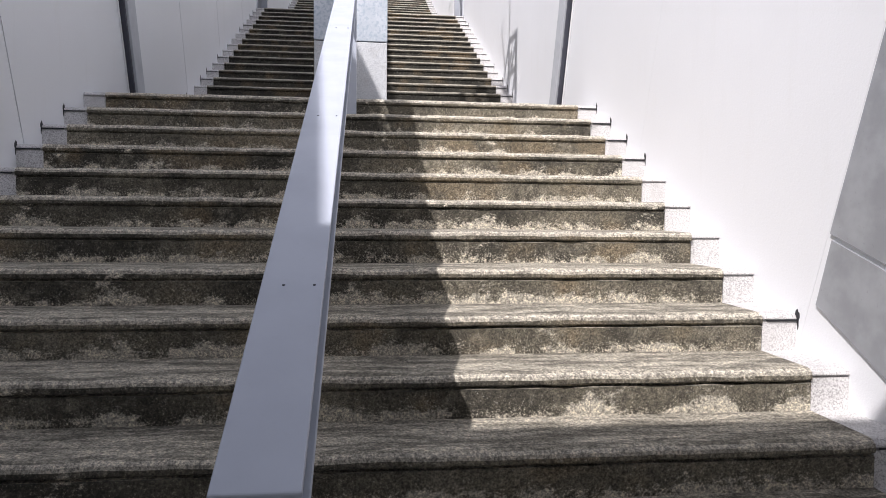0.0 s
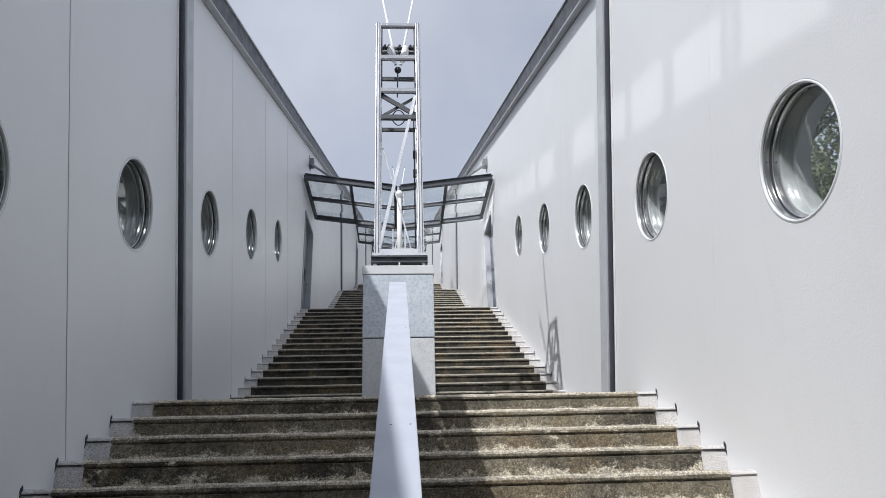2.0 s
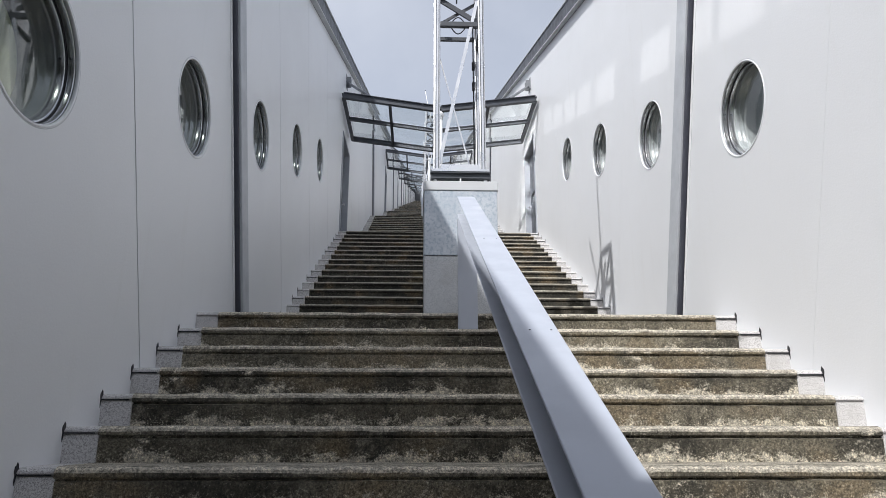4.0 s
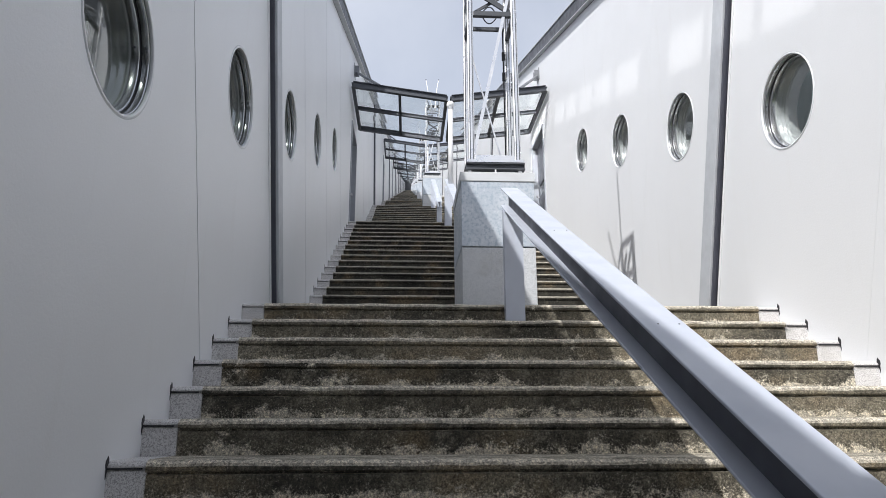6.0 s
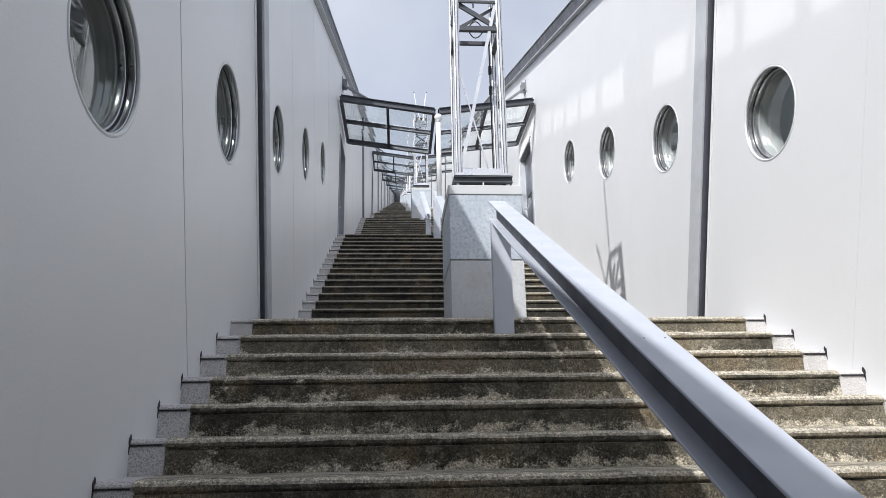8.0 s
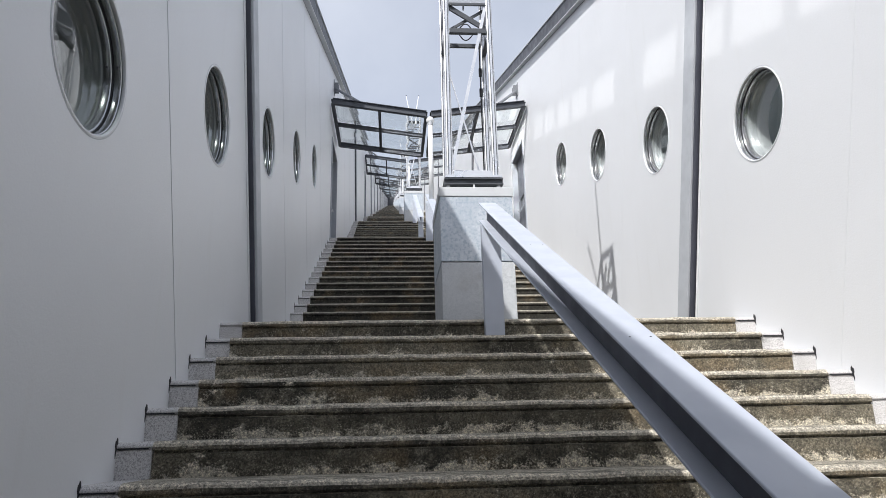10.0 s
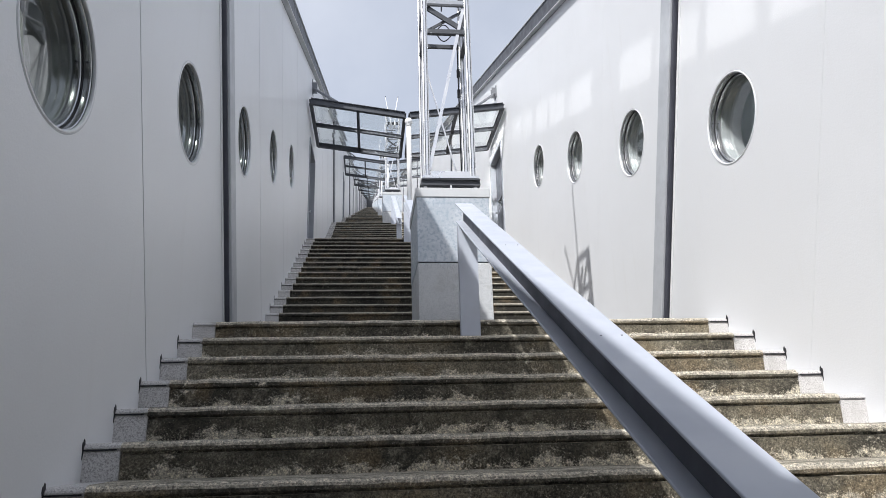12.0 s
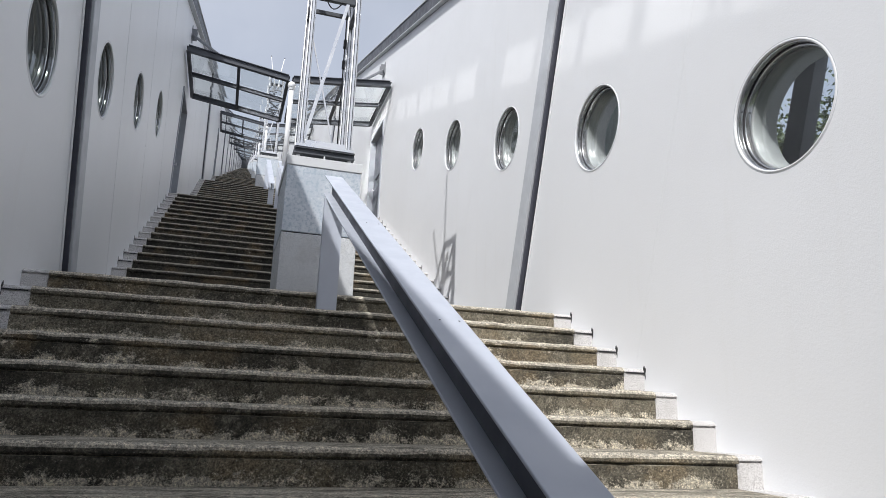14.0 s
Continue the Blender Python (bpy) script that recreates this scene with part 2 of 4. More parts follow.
def part(name, bm, mat, parent=None, label=""):
    me = bpy.data.meshes.new(name)
    bm.to_mesh(me)
    bm.free()
    me.materials.append(mat)
    ob = new(name, me)
    if parent is not None:
        ob.parent = parent
    if label:
        ob["label"] = label
    return ob


def hull_box(bm, corners):
    """A box from eight corners: four below in turn, four above in turn."""
    v = [bm.verts.new(c) for c in corners]
    for f in ((3, 2, 1, 0), (4, 5, 6, 7), (0, 1, 5, 4), (1, 2, 6, 5), (2, 3, 7, 6), (3, 0, 4, 7)):
        bm.faces.new([v[i] for i in f])
    return v


def box(bm, lo, hi, place=None):
    (a, b, c), (d, e, f) = lo, hi
    pts = [Vector(p) for p in ((a, b, c), (d, b, c), (d, e, c), (a, e, c), (a, b, f), (d, b, f), (d, e, f), (a, e, f))]
    hull_box(bm, [place(*p) if place else p for p in pts])


def bar(bm, p, q, w, d, up=(0, 0, 1)):
    """A straight bar of section w (across) by d (towards up) from p to q."""
    p, q = Vector(p), Vector(q)
    way = (q - p).normalized()
    side = way.cross(Vector(up))
    if side.length < 1e-4:
        side = way.cross(Vector((0, 1, 0)))
    side.normalize()
    above = side.cross(way).normalized()
    a, b = side * w / 2, above * d / 2
    hull_box(bm, [p - a - b, p + a - b, p + a + b, p - a + b, q - a - b, q + a - b, q + a + b, q - a + b])


def tube(bm, p, q, r, n=12, r2=None):
    p, q = Vector(p), Vector(q)
    m = Matrix.Translation((p + q) / 2) @ (q - p).to_track_quat("Z", "Y").to_matrix().to_4x4()
    bmesh.ops.create_cone(bm, cap_ends=True, segments=n, radius1=r, radius2=r if r2 is None else r2, depth=(q - p).length, matrix=m)


def ball(bm, c, r, n=12):
    bmesh.ops.create_uvsphere(bm, u_segments=n, v_segments=n // 2 + 2, radius=r, matrix=Matrix.Translation(c))


def beam(bm, p, q, w, d, t, up=(0, 0, 1)):
    """An I-section from p to q."""
    p, q, up = Vector(p), Vector(q), Vector(up)
    way = (q - p).normalized()
    side = way.cross(up).normalized()
    above = side.cross(way).normalized()
    for k in (-1, 1):
        bar(bm, p + above * k * (d - t) / 2, q + above * k * (d - t) / 2, w, t, up)
    bar(bm, p, q, t, d - 2 * t, up)


def soften(ob, width=0.004, segments=2):
    mod = ob.modifiers.new("bevel", "BEVEL")
    mod.width, mod.segments, mod.limit_method = width, segments, "ANGLE"
    return ob


def plate(bm, outer, holes, x0, x1):
    """A plate square to x between x0 and x1. outer, holes: loops of (s, h)."""
    loops = [outer] + holes
    front, back = [], []
    for loop in loops:
        front.append([bm.verts.new(sp(x0, s, h)) for s, h in loop])
        back.append([bm.verts.new(sp(x1, s, h)) for s, h in loop])
    for side in (front, back):
        if holes:
            edges = [bm.edges.new((vs[i], vs[(i + 1) % len(vs)])) for vs in side for i in range(len(vs))]
            bmesh.ops.triangle_fill(bm, edges=edges, use_beauty=True, use_dissolve=False)
        else:
            bm.faces.new(side[0])
    for a, b in zip(front, back):
        for i in range(len(a)):
            j = (i + 1) % len(a)
            bm.faces.new((a[i], a[j], b[j], b[i]))
    finish(bm)


def circle(s, h, r, n=48):
    return [(s + r * math.cos(2 * math.pi * i / n), h + r * math.sin(2 * math.pi * i / n)) for i in range(n)]


def empty(name, place=(0, 0, 0)):
    ob = new(name)
    ob.location = place
    ob.empty_display_size = 0.2
    return ob


# ---- the stairs: flights of steps between level landings ----
BAY = 8.23
HEIGHTS = {-3: -9.18, -2: -6.12, -1: -3.06, 0: 0.0, 1: 3.10, 2: 6.11, 3: 9.01, 4: 11.89, 5: 14.82}


def steps_of(n):
    """Risers of the flight that ends at landing n."""
    return 18 if n < 3 else 17


def landing(n):
    """Front edge (y) and height of landing n; landing 0 is the one in front of the first tower."""
    return n * BAY, HEIGHTS[n] if n in HEIGHTS else HEIGHTS[5] + 2.90 * (n - 5)


def riser_of(n):
    return (landing(n)[1] - landing(n - 1)[1]) / steps_of(n)


def step_mesh(bm, half_lo, half_hi, depth, rng, lip=0.010, slab=0.052, wobble=0.008):
    """One step: front top edge at the origin, running in x from half_lo to half_hi, a rounded lip over a recessed riser."""
    prof = [(depth, 0.0), (0.036, 0.0), (0.018, -0.004), (0.005, -0.014), (0.0, -0.026), (0.0, -slab + 0.008), (0.006, -slab), (lip + 0.014, -slab - 0.001),
            (lip + 0.014, -slab - 0.007), (lip, -slab - 0.010), (lip, -RISER - 0.006), (depth, -RISER - 0.006)]
    n = max(2, int((half_hi - half_lo) / 0.11))
    rows = []
    for i in range(n + 1):
        x = half_lo + (half_hi - half_lo) * i / n
        dy, dz = rng.uniform(-wobble, wobble), rng.uniform(-wobble * 0.8, 0)
        rows.append([bm.verts.new((x, y + (dy if j in (1, 2, 3, 4, 5, 6) else 0), z + (dz if j in (1, 2, 3, 4) else -dz * 0.9 if j in (6, 7) else 0))) for j, (y, z) in enumerate(prof)])
    for a, b in zip(rows, rows[1:]):
        for j in range(len(prof) - 1):
            bm.faces.new((a[j], b[j], b[j + 1], a[j + 1]))
    bm.faces.new(rows[0])
    bm.faces.new(rows[-1][::-1])
    finish(bm)


def shared(name, mesh, parent, place):
    ob = new(name, mesh)
    ob.parent = parent
    ob.location = place
    return ob


def mesh_of(name, bm, mat):
    me = bpy.data.meshes.new(name)
    bm.to_mesh(me)
    bm.free()
    me.materials.append(mat)
    return me


rng = random.Random(4)
STEP_MESHES, DARK_STEPS, EDGE_MESHES = [], [], []
for i in range(5):
    bm = bmesh.new()
    step_mesh(bm, -STEP_HALF, STEP_HALF, TREAD + 0.03, rng)
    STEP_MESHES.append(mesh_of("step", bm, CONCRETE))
    bm = bmesh.new()
    step_mesh(bm, -STEP_HALF, STEP_HALF, TREAD + 0.03, rng, wobble=0.003)
    DARK_STEPS.append(mesh_of("step", bm, DARK_CONCRETE))
for side in (-1, 1):
    bm = bmesh.new()
    a, b = (-HALF - 0.02, -STEP_HALF - 0.003) if side < 0 else (STEP_HALF + 0.003, HALF + 0.02)
    step_mesh(bm, a, b, TREAD + 0.045, rng, 0.006, 0.030, 0.003)
    EDGE_MESHES.append(mesh_of("edge_block", bm, TERRAZZO))


def seal_mesh(side):
    """A smear of black sealant where an edge block meets the wall."""
    bm = bmesh.new()
    x = side * (HALF - 0.003)
    pts = [(-0.006, -0.075), (-0.002, -0.055), (0.004, -0.030), (0.016, -0.012), (0.010, 0.010), (0.001, 0.018), (-0.004, 0.006), (-0.013, 0.002), (-0.016, -0.018), (-0.009, -0.034), (-0.010, -0.058)]
    a = [bm.verts.new((x, y, z)) for y, z in pts]
    c = [bm.verts.new((x + side * 0.012, y, z)) for y, z in pts]
    bm.faces.new(a), bm.faces.new(c[::-1])
    for i in range(len(a)):
        bm.faces.new((a[i], a[(i + 1) % len(a)], c[(i + 1) % len(a)], c[i]))
    # thin black line across the block's face, just under its lip
    box(bm, (min(x, side * (STEP_HALF + 0.02)), -0.003, -0.036), (max(x, side * (STEP_HALF + 0.02)), 0.004, -0.030))
    finish(bm)
    return mesh_of("sealant", bm, BLACK)


SEALS = [seal_mesh(-1), seal_mesh(1)]


def build_flight(n, single):
    """The flight that climbs to landing n."""
    y1, z1 = landing(n)
    count, rise = steps_of(n), riser_of(n)
    flight = tagged(empty("stair_flight", (0, y1, z1)), "weathered mossy concrete stair flight with pale terrazzo edge blocks" if n < 1 else "darker concrete stair flight with pale step edges", "stairs", "stair flights", "structure")
    if single:
        for k in range(count):
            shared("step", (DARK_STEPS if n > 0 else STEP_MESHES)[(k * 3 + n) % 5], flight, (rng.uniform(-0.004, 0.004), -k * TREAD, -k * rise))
            for me in SEALS:
                if rng.random() < 0.6:
                    shared("sealant", me, flight, (0, -k * TREAD + 0.012, -k * rise - 0.004))
            for me in EDGE_MESHES:
                shared("edge_block", me, flight, (0, -k * TREAD + 0.012, -k * rise - 0.004))
    else:
        for name, meshes, mat in (("steps", DARK_STEPS[:1], DARK_CONCRETE), ("edge_blocks", EDGE_MESHES, TERRAZZO)):
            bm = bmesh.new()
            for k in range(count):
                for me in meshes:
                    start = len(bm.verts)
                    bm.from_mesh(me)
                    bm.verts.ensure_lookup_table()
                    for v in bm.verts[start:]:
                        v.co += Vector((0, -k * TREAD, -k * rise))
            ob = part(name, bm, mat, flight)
            ob["kind"] = "stuff"
    # the sloping slab under the steps
    bm = bmesh.new()
    ya, yb = -count * TREAD, TREAD
    za, zb = -count * rise - rise, 0.0
    hull_box(bm, [(-HALF, ya, za - 0.4), (HALF, ya, za - 0.4), (HALF, yb, zb - 0.6), (-HALF, yb, zb - 0.6),
                  (-HALF, ya, za - 0.02), (HALF, ya, za - 0.02), (HALF, yb, zb - 0.2), (-HALF, yb, zb - 0.2)])
    part("slab", bm, CONCRETE, flight)


def build_landing(n):
    y, z = landing(n)
    y2 = landing(n + 1)[0] - steps_of(n + 1) * TREAD + TREAD
    bm = bmesh.new()
    box(bm, (-HALF, y + TREAD, z - 0.25), (HALF, y2 + 0.03, z - 0.002))
    ob = part("landing", bm, DARK_CONCRETE)
    tagged(ob, "level weathered concrete stair landing", "landing", "stair landings", "structure")


LANDINGS = range(-2, 23)
for n in LANDINGS:
    build_flight(n, -1 < n < 4)
    build_landing(n)

# ---- centre rails, one over each flight, each with a post at its upper end ----
RAIL_SLOPE = 0.4994


def build_rail():
    """An I-section lying along the flight: two flanges and a web between them, darkened in place of its shade."""
    rail = empty("stair_rail")
    x0, x1, t = -0.089, 0.050, 0.011
    ya, yb = -4.567, 0.050
    z = lambda y: 0.918 + RAIL_SLOPE * y
    deep = 0.158

    def run(lo, hi, ztop, zbot):
        bm = bmesh.new()
        hull_box(bm, [(lo, ya, z(ya) + zbot), (hi, ya, z(ya) + zbot), (hi, yb, z(yb) + zbot), (lo, yb, z(yb) + zbot),
                      (lo, ya, z(ya) + ztop), (hi, ya, z(ya) + ztop), (hi, yb, z(yb) + ztop), (lo, yb, z(yb) + ztop)])
        return bm

    flange = soften(part("top_flange", run(x0, x1, 0.0, -t), RAIL_PAINT, rail, "flat pale grey top of the rail"), 0.003)
    # the dark colour stands in for the shade between the flanges
    part("web", run(-0.026, -0.014, -t, -deep + t), RAIL_SHADE, rail, "inner web of the rail, shade put into its dark colour")
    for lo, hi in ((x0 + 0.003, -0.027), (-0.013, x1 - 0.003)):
        part("inner_face", run(lo, hi, -t - 0.0005, -t - 0.003), RAIL_SHADE, rail, "inside of the flange, shade put into its dark colour")
    soften(part("bottom_flange", run(x0, x1, -deep + t, -deep), RAIL_PAINT, rail), 0.003)
    # the upper post: a channel whose back faces down the stairs
    bm = bmesh.new()
    yp = -0.118
    top = z(yp) - deep - 0.004
    hull_box(bm, [(x0 - 0.004, yp, -0.17), (x1, yp, -0.17), (x1, yp + 0.010, -0.17), (x0 - 0.004, yp + 0.010, -0.17),
                  (x0 - 0.004, yp, top), (x1, yp, top), (x1, yp + 0.010, top + 0.005), (x0 - 0.004, yp + 0.010, top + 0.005)])
    for lo, hi in ((x0 - 0.004, x0 + 0.006), (x1 - 0.010, x1)):
        hull_box(bm, [(lo, yp + 0.0105, -0.17), (hi, yp + 0.0105, -0.17), (hi, yp + 0.075, -0.17), (lo, yp + 0.075, -0.17),
                      (lo, yp + 0.0105, top + 0.005), (hi, yp + 0.0105, top + 0.005), (hi, yp + 0.075, top + 0.037), (lo, yp + 0.075, top + 0.037)])
    part("post", bm, RAIL_PAINT, rail, "flat steel post standing on the step")
    bm = bmesh.new()
    box(bm, (x0, -4.50, -2.38), (x1 - 0.006, -4.44, z(-4.5) - deep))
    part("post", bm, RAIL_PAINT, rail)
    for yy in (-4.05, -3.0, -1.6):
        for xx in (x0 + 0.05, x1 - 0.022):
            bm = bmesh.new()
            tube(bm, (xx, yy, z(yy) - 0.002), (xx, yy, z(yy) + 0.0015), 0.0035, 8)
            part("screw", bm, DARK_STEEL, flange)
    return tagged(rail, "pale blue-grey painted steel beam rail over the stairs", "handrail", "stair rails")


first_rail = build_rail()
for n in LANDINGS:
    if n != 0:
        y, z = landing(n)
        copy_thing(first_rail, pose(0, y, z))


# ---- buildings on both sides ----
PORT_R = 0.362
PORT_H = {-1: 1.497, 1: 1.562}
EAVES = {-1: 3.80, 1: 3.866}
THICK = 0.17
PORTS = {-1: [0.053 + 2.083 * k for k in (-1, 0, 1, 2, 3)], 1: [0.066 + 2.058 * k for k in (-1, 0, 1, 2, 3)]}
JOINTS = [1.04 + 17.4 * k for k in range(-1, 12)]


def door_loop(n, grow=0.0):
    y, z = landing(n)
    lo, hi, top = y + 0.12 - grow, y + 1.45 + grow, z + 2.26 + grow
    return [to_s(lo, z - 0.02), to_s(hi, z - 0.02), to_s(hi, top), to_s(lo, top)]


def build_porthole(side, s, h):
    """A round window: stepped rings set into the wall and a pane behind them."""
    x = side * HALF
    thing = empty("porthole", sp(x, s, h))
    inv = Matrix.Translation(-sp(x, s, h))

    def ring(name, r0, r1, d0, d1, mat, label=""):
        bm = bmesh.new()
        n = 48
        prof = [(r0, d0), (r1, d0), (r1, d1), (r0, d1)]
        rows = [[bm.verts.new(sp(x + side * d, s + r * math.cos(2 * math.pi * i / n), h + r * math.sin(2 * math.pi * i / n))) for r, d in prof] for i in range(n)]
        for i in range(n):
            a, b = rows[i], rows[(i + 1) % n]
            for j in range(4):
                bm.faces.new((a[j], b[j], b[(j + 1) % 4], a[(j + 1) % 4]))
        finish(bm)
        for f in bm.faces:
            f.smooth = True
        bmesh.ops.transform(bm, matrix=inv, verts=bm.verts)
        ob = part(name, bm, mat, thing, label)
        return soften(ob, 0.004, 2)

    ring("outer_ring", PORT_R - 0.010, PORT_R + 0.003, -0.004, 0.014, WHITE, "white outer lip")
    ring("seal", PORT_R + 0.005, PORT_R + 0.009, -0.0015, 0.002, COVER_GREY, "thin grey seal")
    ring("frame_ring", PORT_R - 0.016, PORT_R + 0.002, 0.016, 0.052, CHROME)
    ring("gasket", PORT_R - 0.020, PORT_R + 0.002, 0.053, 0.057, BLACK, "black rubber gasket")
    middle = ring("middle_ring", PORT_R - 0.030, PORT_R + 0.002, 0.058, 0.098, CHROME)
    ring("inner_ring", PORT_R - 0.036, PORT_R + 0.002, 0.099, 0.285, LINER, "smooth grey inner liner")
    bm = bmesh.new()
    a = [bm.verts.new(sp(x + side * 0.104, s + (PORT_R - 0.034) * math.cos(2 * math.pi * i / 48), h + (PORT_R - 0.034) * math.sin(2 * math.pi * i / 48))) for i in range(48)]
    b = [bm.verts.new(v.co + Vector((side * 0.006, 0, 0))) for v in a]
    bm.faces.new(a), bm.faces.new(b[::-1])
    for i in range(48):
        bm.faces.new((a[i], b[i], b[(i + 1) % 48], a[(i + 1) % 48]))
    finish(bm)
    bmesh.ops.transform(bm, matrix=inv, verts=bm.verts)
    pane = part("pane", bm, GLASS, thing, "clear reflecting glass")
    pane.visible_shadow = False
    for k in range(4):
        ang = 2 * math.pi * k / 4
        c = sp(x, s + (PORT_R - 0.017) * math.cos(ang), h + (PORT_R - 0.017) * math.sin(ang))
        inward = (sp(x, s, h) - c).normalized()
        for d in (0.034, 0.078):
            bm = bmesh.new()
            o = c + Vector((side * d, 0, 0)) + inward * (0.0 if d < 0.05 else 0.013)
            tube(bm, o, o + inward * 0.006, 0.006, 8)
            bmesh.ops.transform(bm, matrix=inv, verts=bm.verts)
            part("bolt", bm, DARK_STEEL, middle)
    tagged(thing, "round porthole window with stepped aluminium rings", "porthole", "portholes")


def build_wall(side):
    wall = tagged(empty("wall_west" if side < 0 else "wall_east"), "long sloping wall of smooth white panels", "wall", "", "structure")
    x0, x1 = side * HALF, side * (HALF + THICK)
    gap = 0.013 if side < 0 else 0.002
    top, port_h = EAVES[side], PORT_H[side]
    edges = [1.04 + PITCH * (i + 0.0) for i in range(-6, 97)]
    doors = {n: door_loop(n) for n in range(-1, 23, 2)}
    for a, b in zip(edges, edges[1:]):
        lo, hi = a + gap / 2, b - gap / 2
        holes = [circle(p, port_h, PORT_R) for p in PORTS[side] if lo < p < hi]
        loop = [(lo, -1.5), (hi, -1.5), (hi, top), (lo, top)]
        clipped = False
        for n, d in doors.items():
            smin, smax = min(q[0] for q in d), max(q[0] for q in d)
            if smax > lo and smin < hi:
                clipped = True
        if clipped:
            continue
        bm = bmesh.new()
        plate(bm, loop, holes, x0, x1)
        part("panel", bm, WHITE, wall)
    # the wide panels that hold the doors
    for n, d in doors.items():
        smin, smax = min(q[0] for q in d), max(q[0] for q in d)
        over = [(a, b) for a, b in zip(edges, edges[1:]) if smax > a + gap / 2 and smin < b - gap / 2]
        if not over:
            continue
        lo, hi = over[0][0] + gap / 2, over[-1][1] - gap / 2
        bm = bmesh.new()
        plate(bm, [(lo, -1.5), (hi, -1.5), (hi, top), (lo, top)], [d], x0, x1)
        part("panel", bm, WHITE, wall)
    for e in edges[1:-1]:
        bm = bmesh.new()
        box(bm, (HALF + 0.025, e - 0.02, -1.45), (HALF + 0.035, e + 0.02, top - 0.01), lambda x, s, h: sp(side * x, s, h))
        if not any(min(q[0] for q in d) - 0.05 < e < max(q[0] for q in d) + 0.05 for d in doors.values()):
            part("joint_seal", bm, BLACK if side < 0 else WHITE, wall)
    lo, hi = edges[0], edges[-1]
    # fascia and gutter along the eaves
    fascia = tagged(empty("eaves_fascia"), "grey metal eaves fascia along the wall top", "fascia", "", "structure")
    for name, d0, d1, h0, h1, mat, label in (("soffit", 0.004, 0.070, 0.004, 0.016, COVER_GREY, "pale grey soffit strip"), ("board", 0.072, 0.080, 0.018, 0.250, EAVES_GREY, "dark grey fascia board"),
                                             ("drip_edge", 0.072, 0.090, 0.002, 0.016, CAP_GREY, "thin pale drip edge"), ("capping", 0.055, 0.098, 0.252, 0.275, COVER_GREY, "folded metal capping")):
        bm = bmesh.new()
        box(bm, (d0, lo, top + h0), (d1, hi, top + h1), lambda x, s, h: sp(side * (HALF - x), s, h))
        part(name, bm, mat, fascia, label)
    bm = bmesh.new()
    box(bm, (-0.20, lo, top + 0.004), (0.002, hi, top + 0.24), lambda x, s, h: sp(side * (HALF - x), s, h))
    part("wall_plate", bm, EAVES_GREY, fascia)
    # the room behind, closed by a back wall, floor and roof
    far = HALF + 3.2
    # unseen openings added in the west roof let sun onto the porthole liners
    spots = [(p - 1.42, p - 0.32) for p in PORTS[side]] if side < 0 else []
    cuts = [lo] + [v for spot in spots for v in spot] + [hi]
    for name, label, x0, h0, h1, mat in (("roof", "low grey metal roof over the building", HALF - 0.05, top + 0.242, top + 0.251, GREY_STEEL), ("ceiling", "plain grey ceiling inside the building", HALF + THICK + 0.004, top - 0.02, top, ROOM)):
        cover = tagged(empty(name), label, name, "", "structure")
        x9 = far if name == "roof" else far - 0.2
        for xa, xb, sa, sb in [(x0, 3.10, lo, hi), (4.05, x9, lo, hi)] + [(3.10, 4.05, sa, sb) for sa, sb in zip(cuts[::2], cuts[1::2])]:
            bm = bmesh.new()
            box(bm, (xa, sa, h0), (xb, sb, h1), lambda x, s, h: sp(side * x, s, h))
            part("sheet", bm, mat, cover)
    for sa, sb in spots:
        thing = empty("roof_window", sp(side * 3.10, sa, top + 0.252))
        inv = Matrix.Translation(-thing.location)
        for name, mat, boxes in (("frame", EAVES_GREY, (((3.07, sa - 0.03, 0.252), (3.10, sb + 0.03, 0.30)), ((4.05, sa - 0.03, 0.252), (4.08, sb + 0.03, 0.30)), ((3.101, sa - 0.03, 0.252), (4.049, sa, 0.30)), ((3.101, sb, 0.252), (4.049, sb + 0.03, 0.30)))), ("pane", ROOF_GLASS, (((3.101, sa + 0.001, 0.27), (4.049, sb - 0.001, 0.276)),))):
            bm = bmesh.new()
            for p, q in boxes:
                box(bm, p, q, lambda x, s, h: sp(side * x, s, top + h))
            bmesh.ops.transform(bm, matrix=inv, verts=bm.verts)
            finish(bm)
            part(name, bm, mat, thing)
        tagged(thing, "unseen glazed roof window added to let sun onto a porthole", "roof window", "roof windows")
    back = tagged(empty("back_wall"), "rear wall of the building with a band of windows", "wall", "", "structure")
    sill, head = (0.3, 3.3) if side < 0 else (0.4, 3.0)
    # windows run from glazed_lo to glazed_hi; the rest is solid
    glazed_lo, glazed_hi = (1.2, hi) if side < 0 else (lo, 8.6)
    for (s0, s1), (h0, h1) in (((lo, hi), (-1.5, sill)), ((lo, hi), (head, top + 0.24)), ((glazed_hi, hi + 0.01), (sill, head)), ((lo, glazed_lo), (sill, head))):
        if s1 - s0 < 0.1:
            continue
        bm = bmesh.new()
        box(bm, (far - 0.2, s0, h0), (far, s1, h1), lambda x, s, h: sp(side * x, s, h))
        part("band", bm, ROOM, back)
    s = -6.95 if side > 0 else glazed_lo + 1.1
    while s < glazed_hi - 1:
        bm = bmesh.new()
        box(bm, (far - 0.18, s, sill), (far - 0.02, s + 0.26, head), lambda x, ss, h: sp(side * x, ss, h))
        part("mullion", bm, DARK_STEEL, back)
        s += 2.0
    bm = bmesh.new()
    box(bm, (HALF + THICK + 0.004, lo, -0.2), (far - 0.2, hi, 0.0), lambda x, s, h: sp(side * x, s, h))
    tagged(part("room_floor", bm, ROOM), "plain grey floor inside the building", "floor", "", "structure")
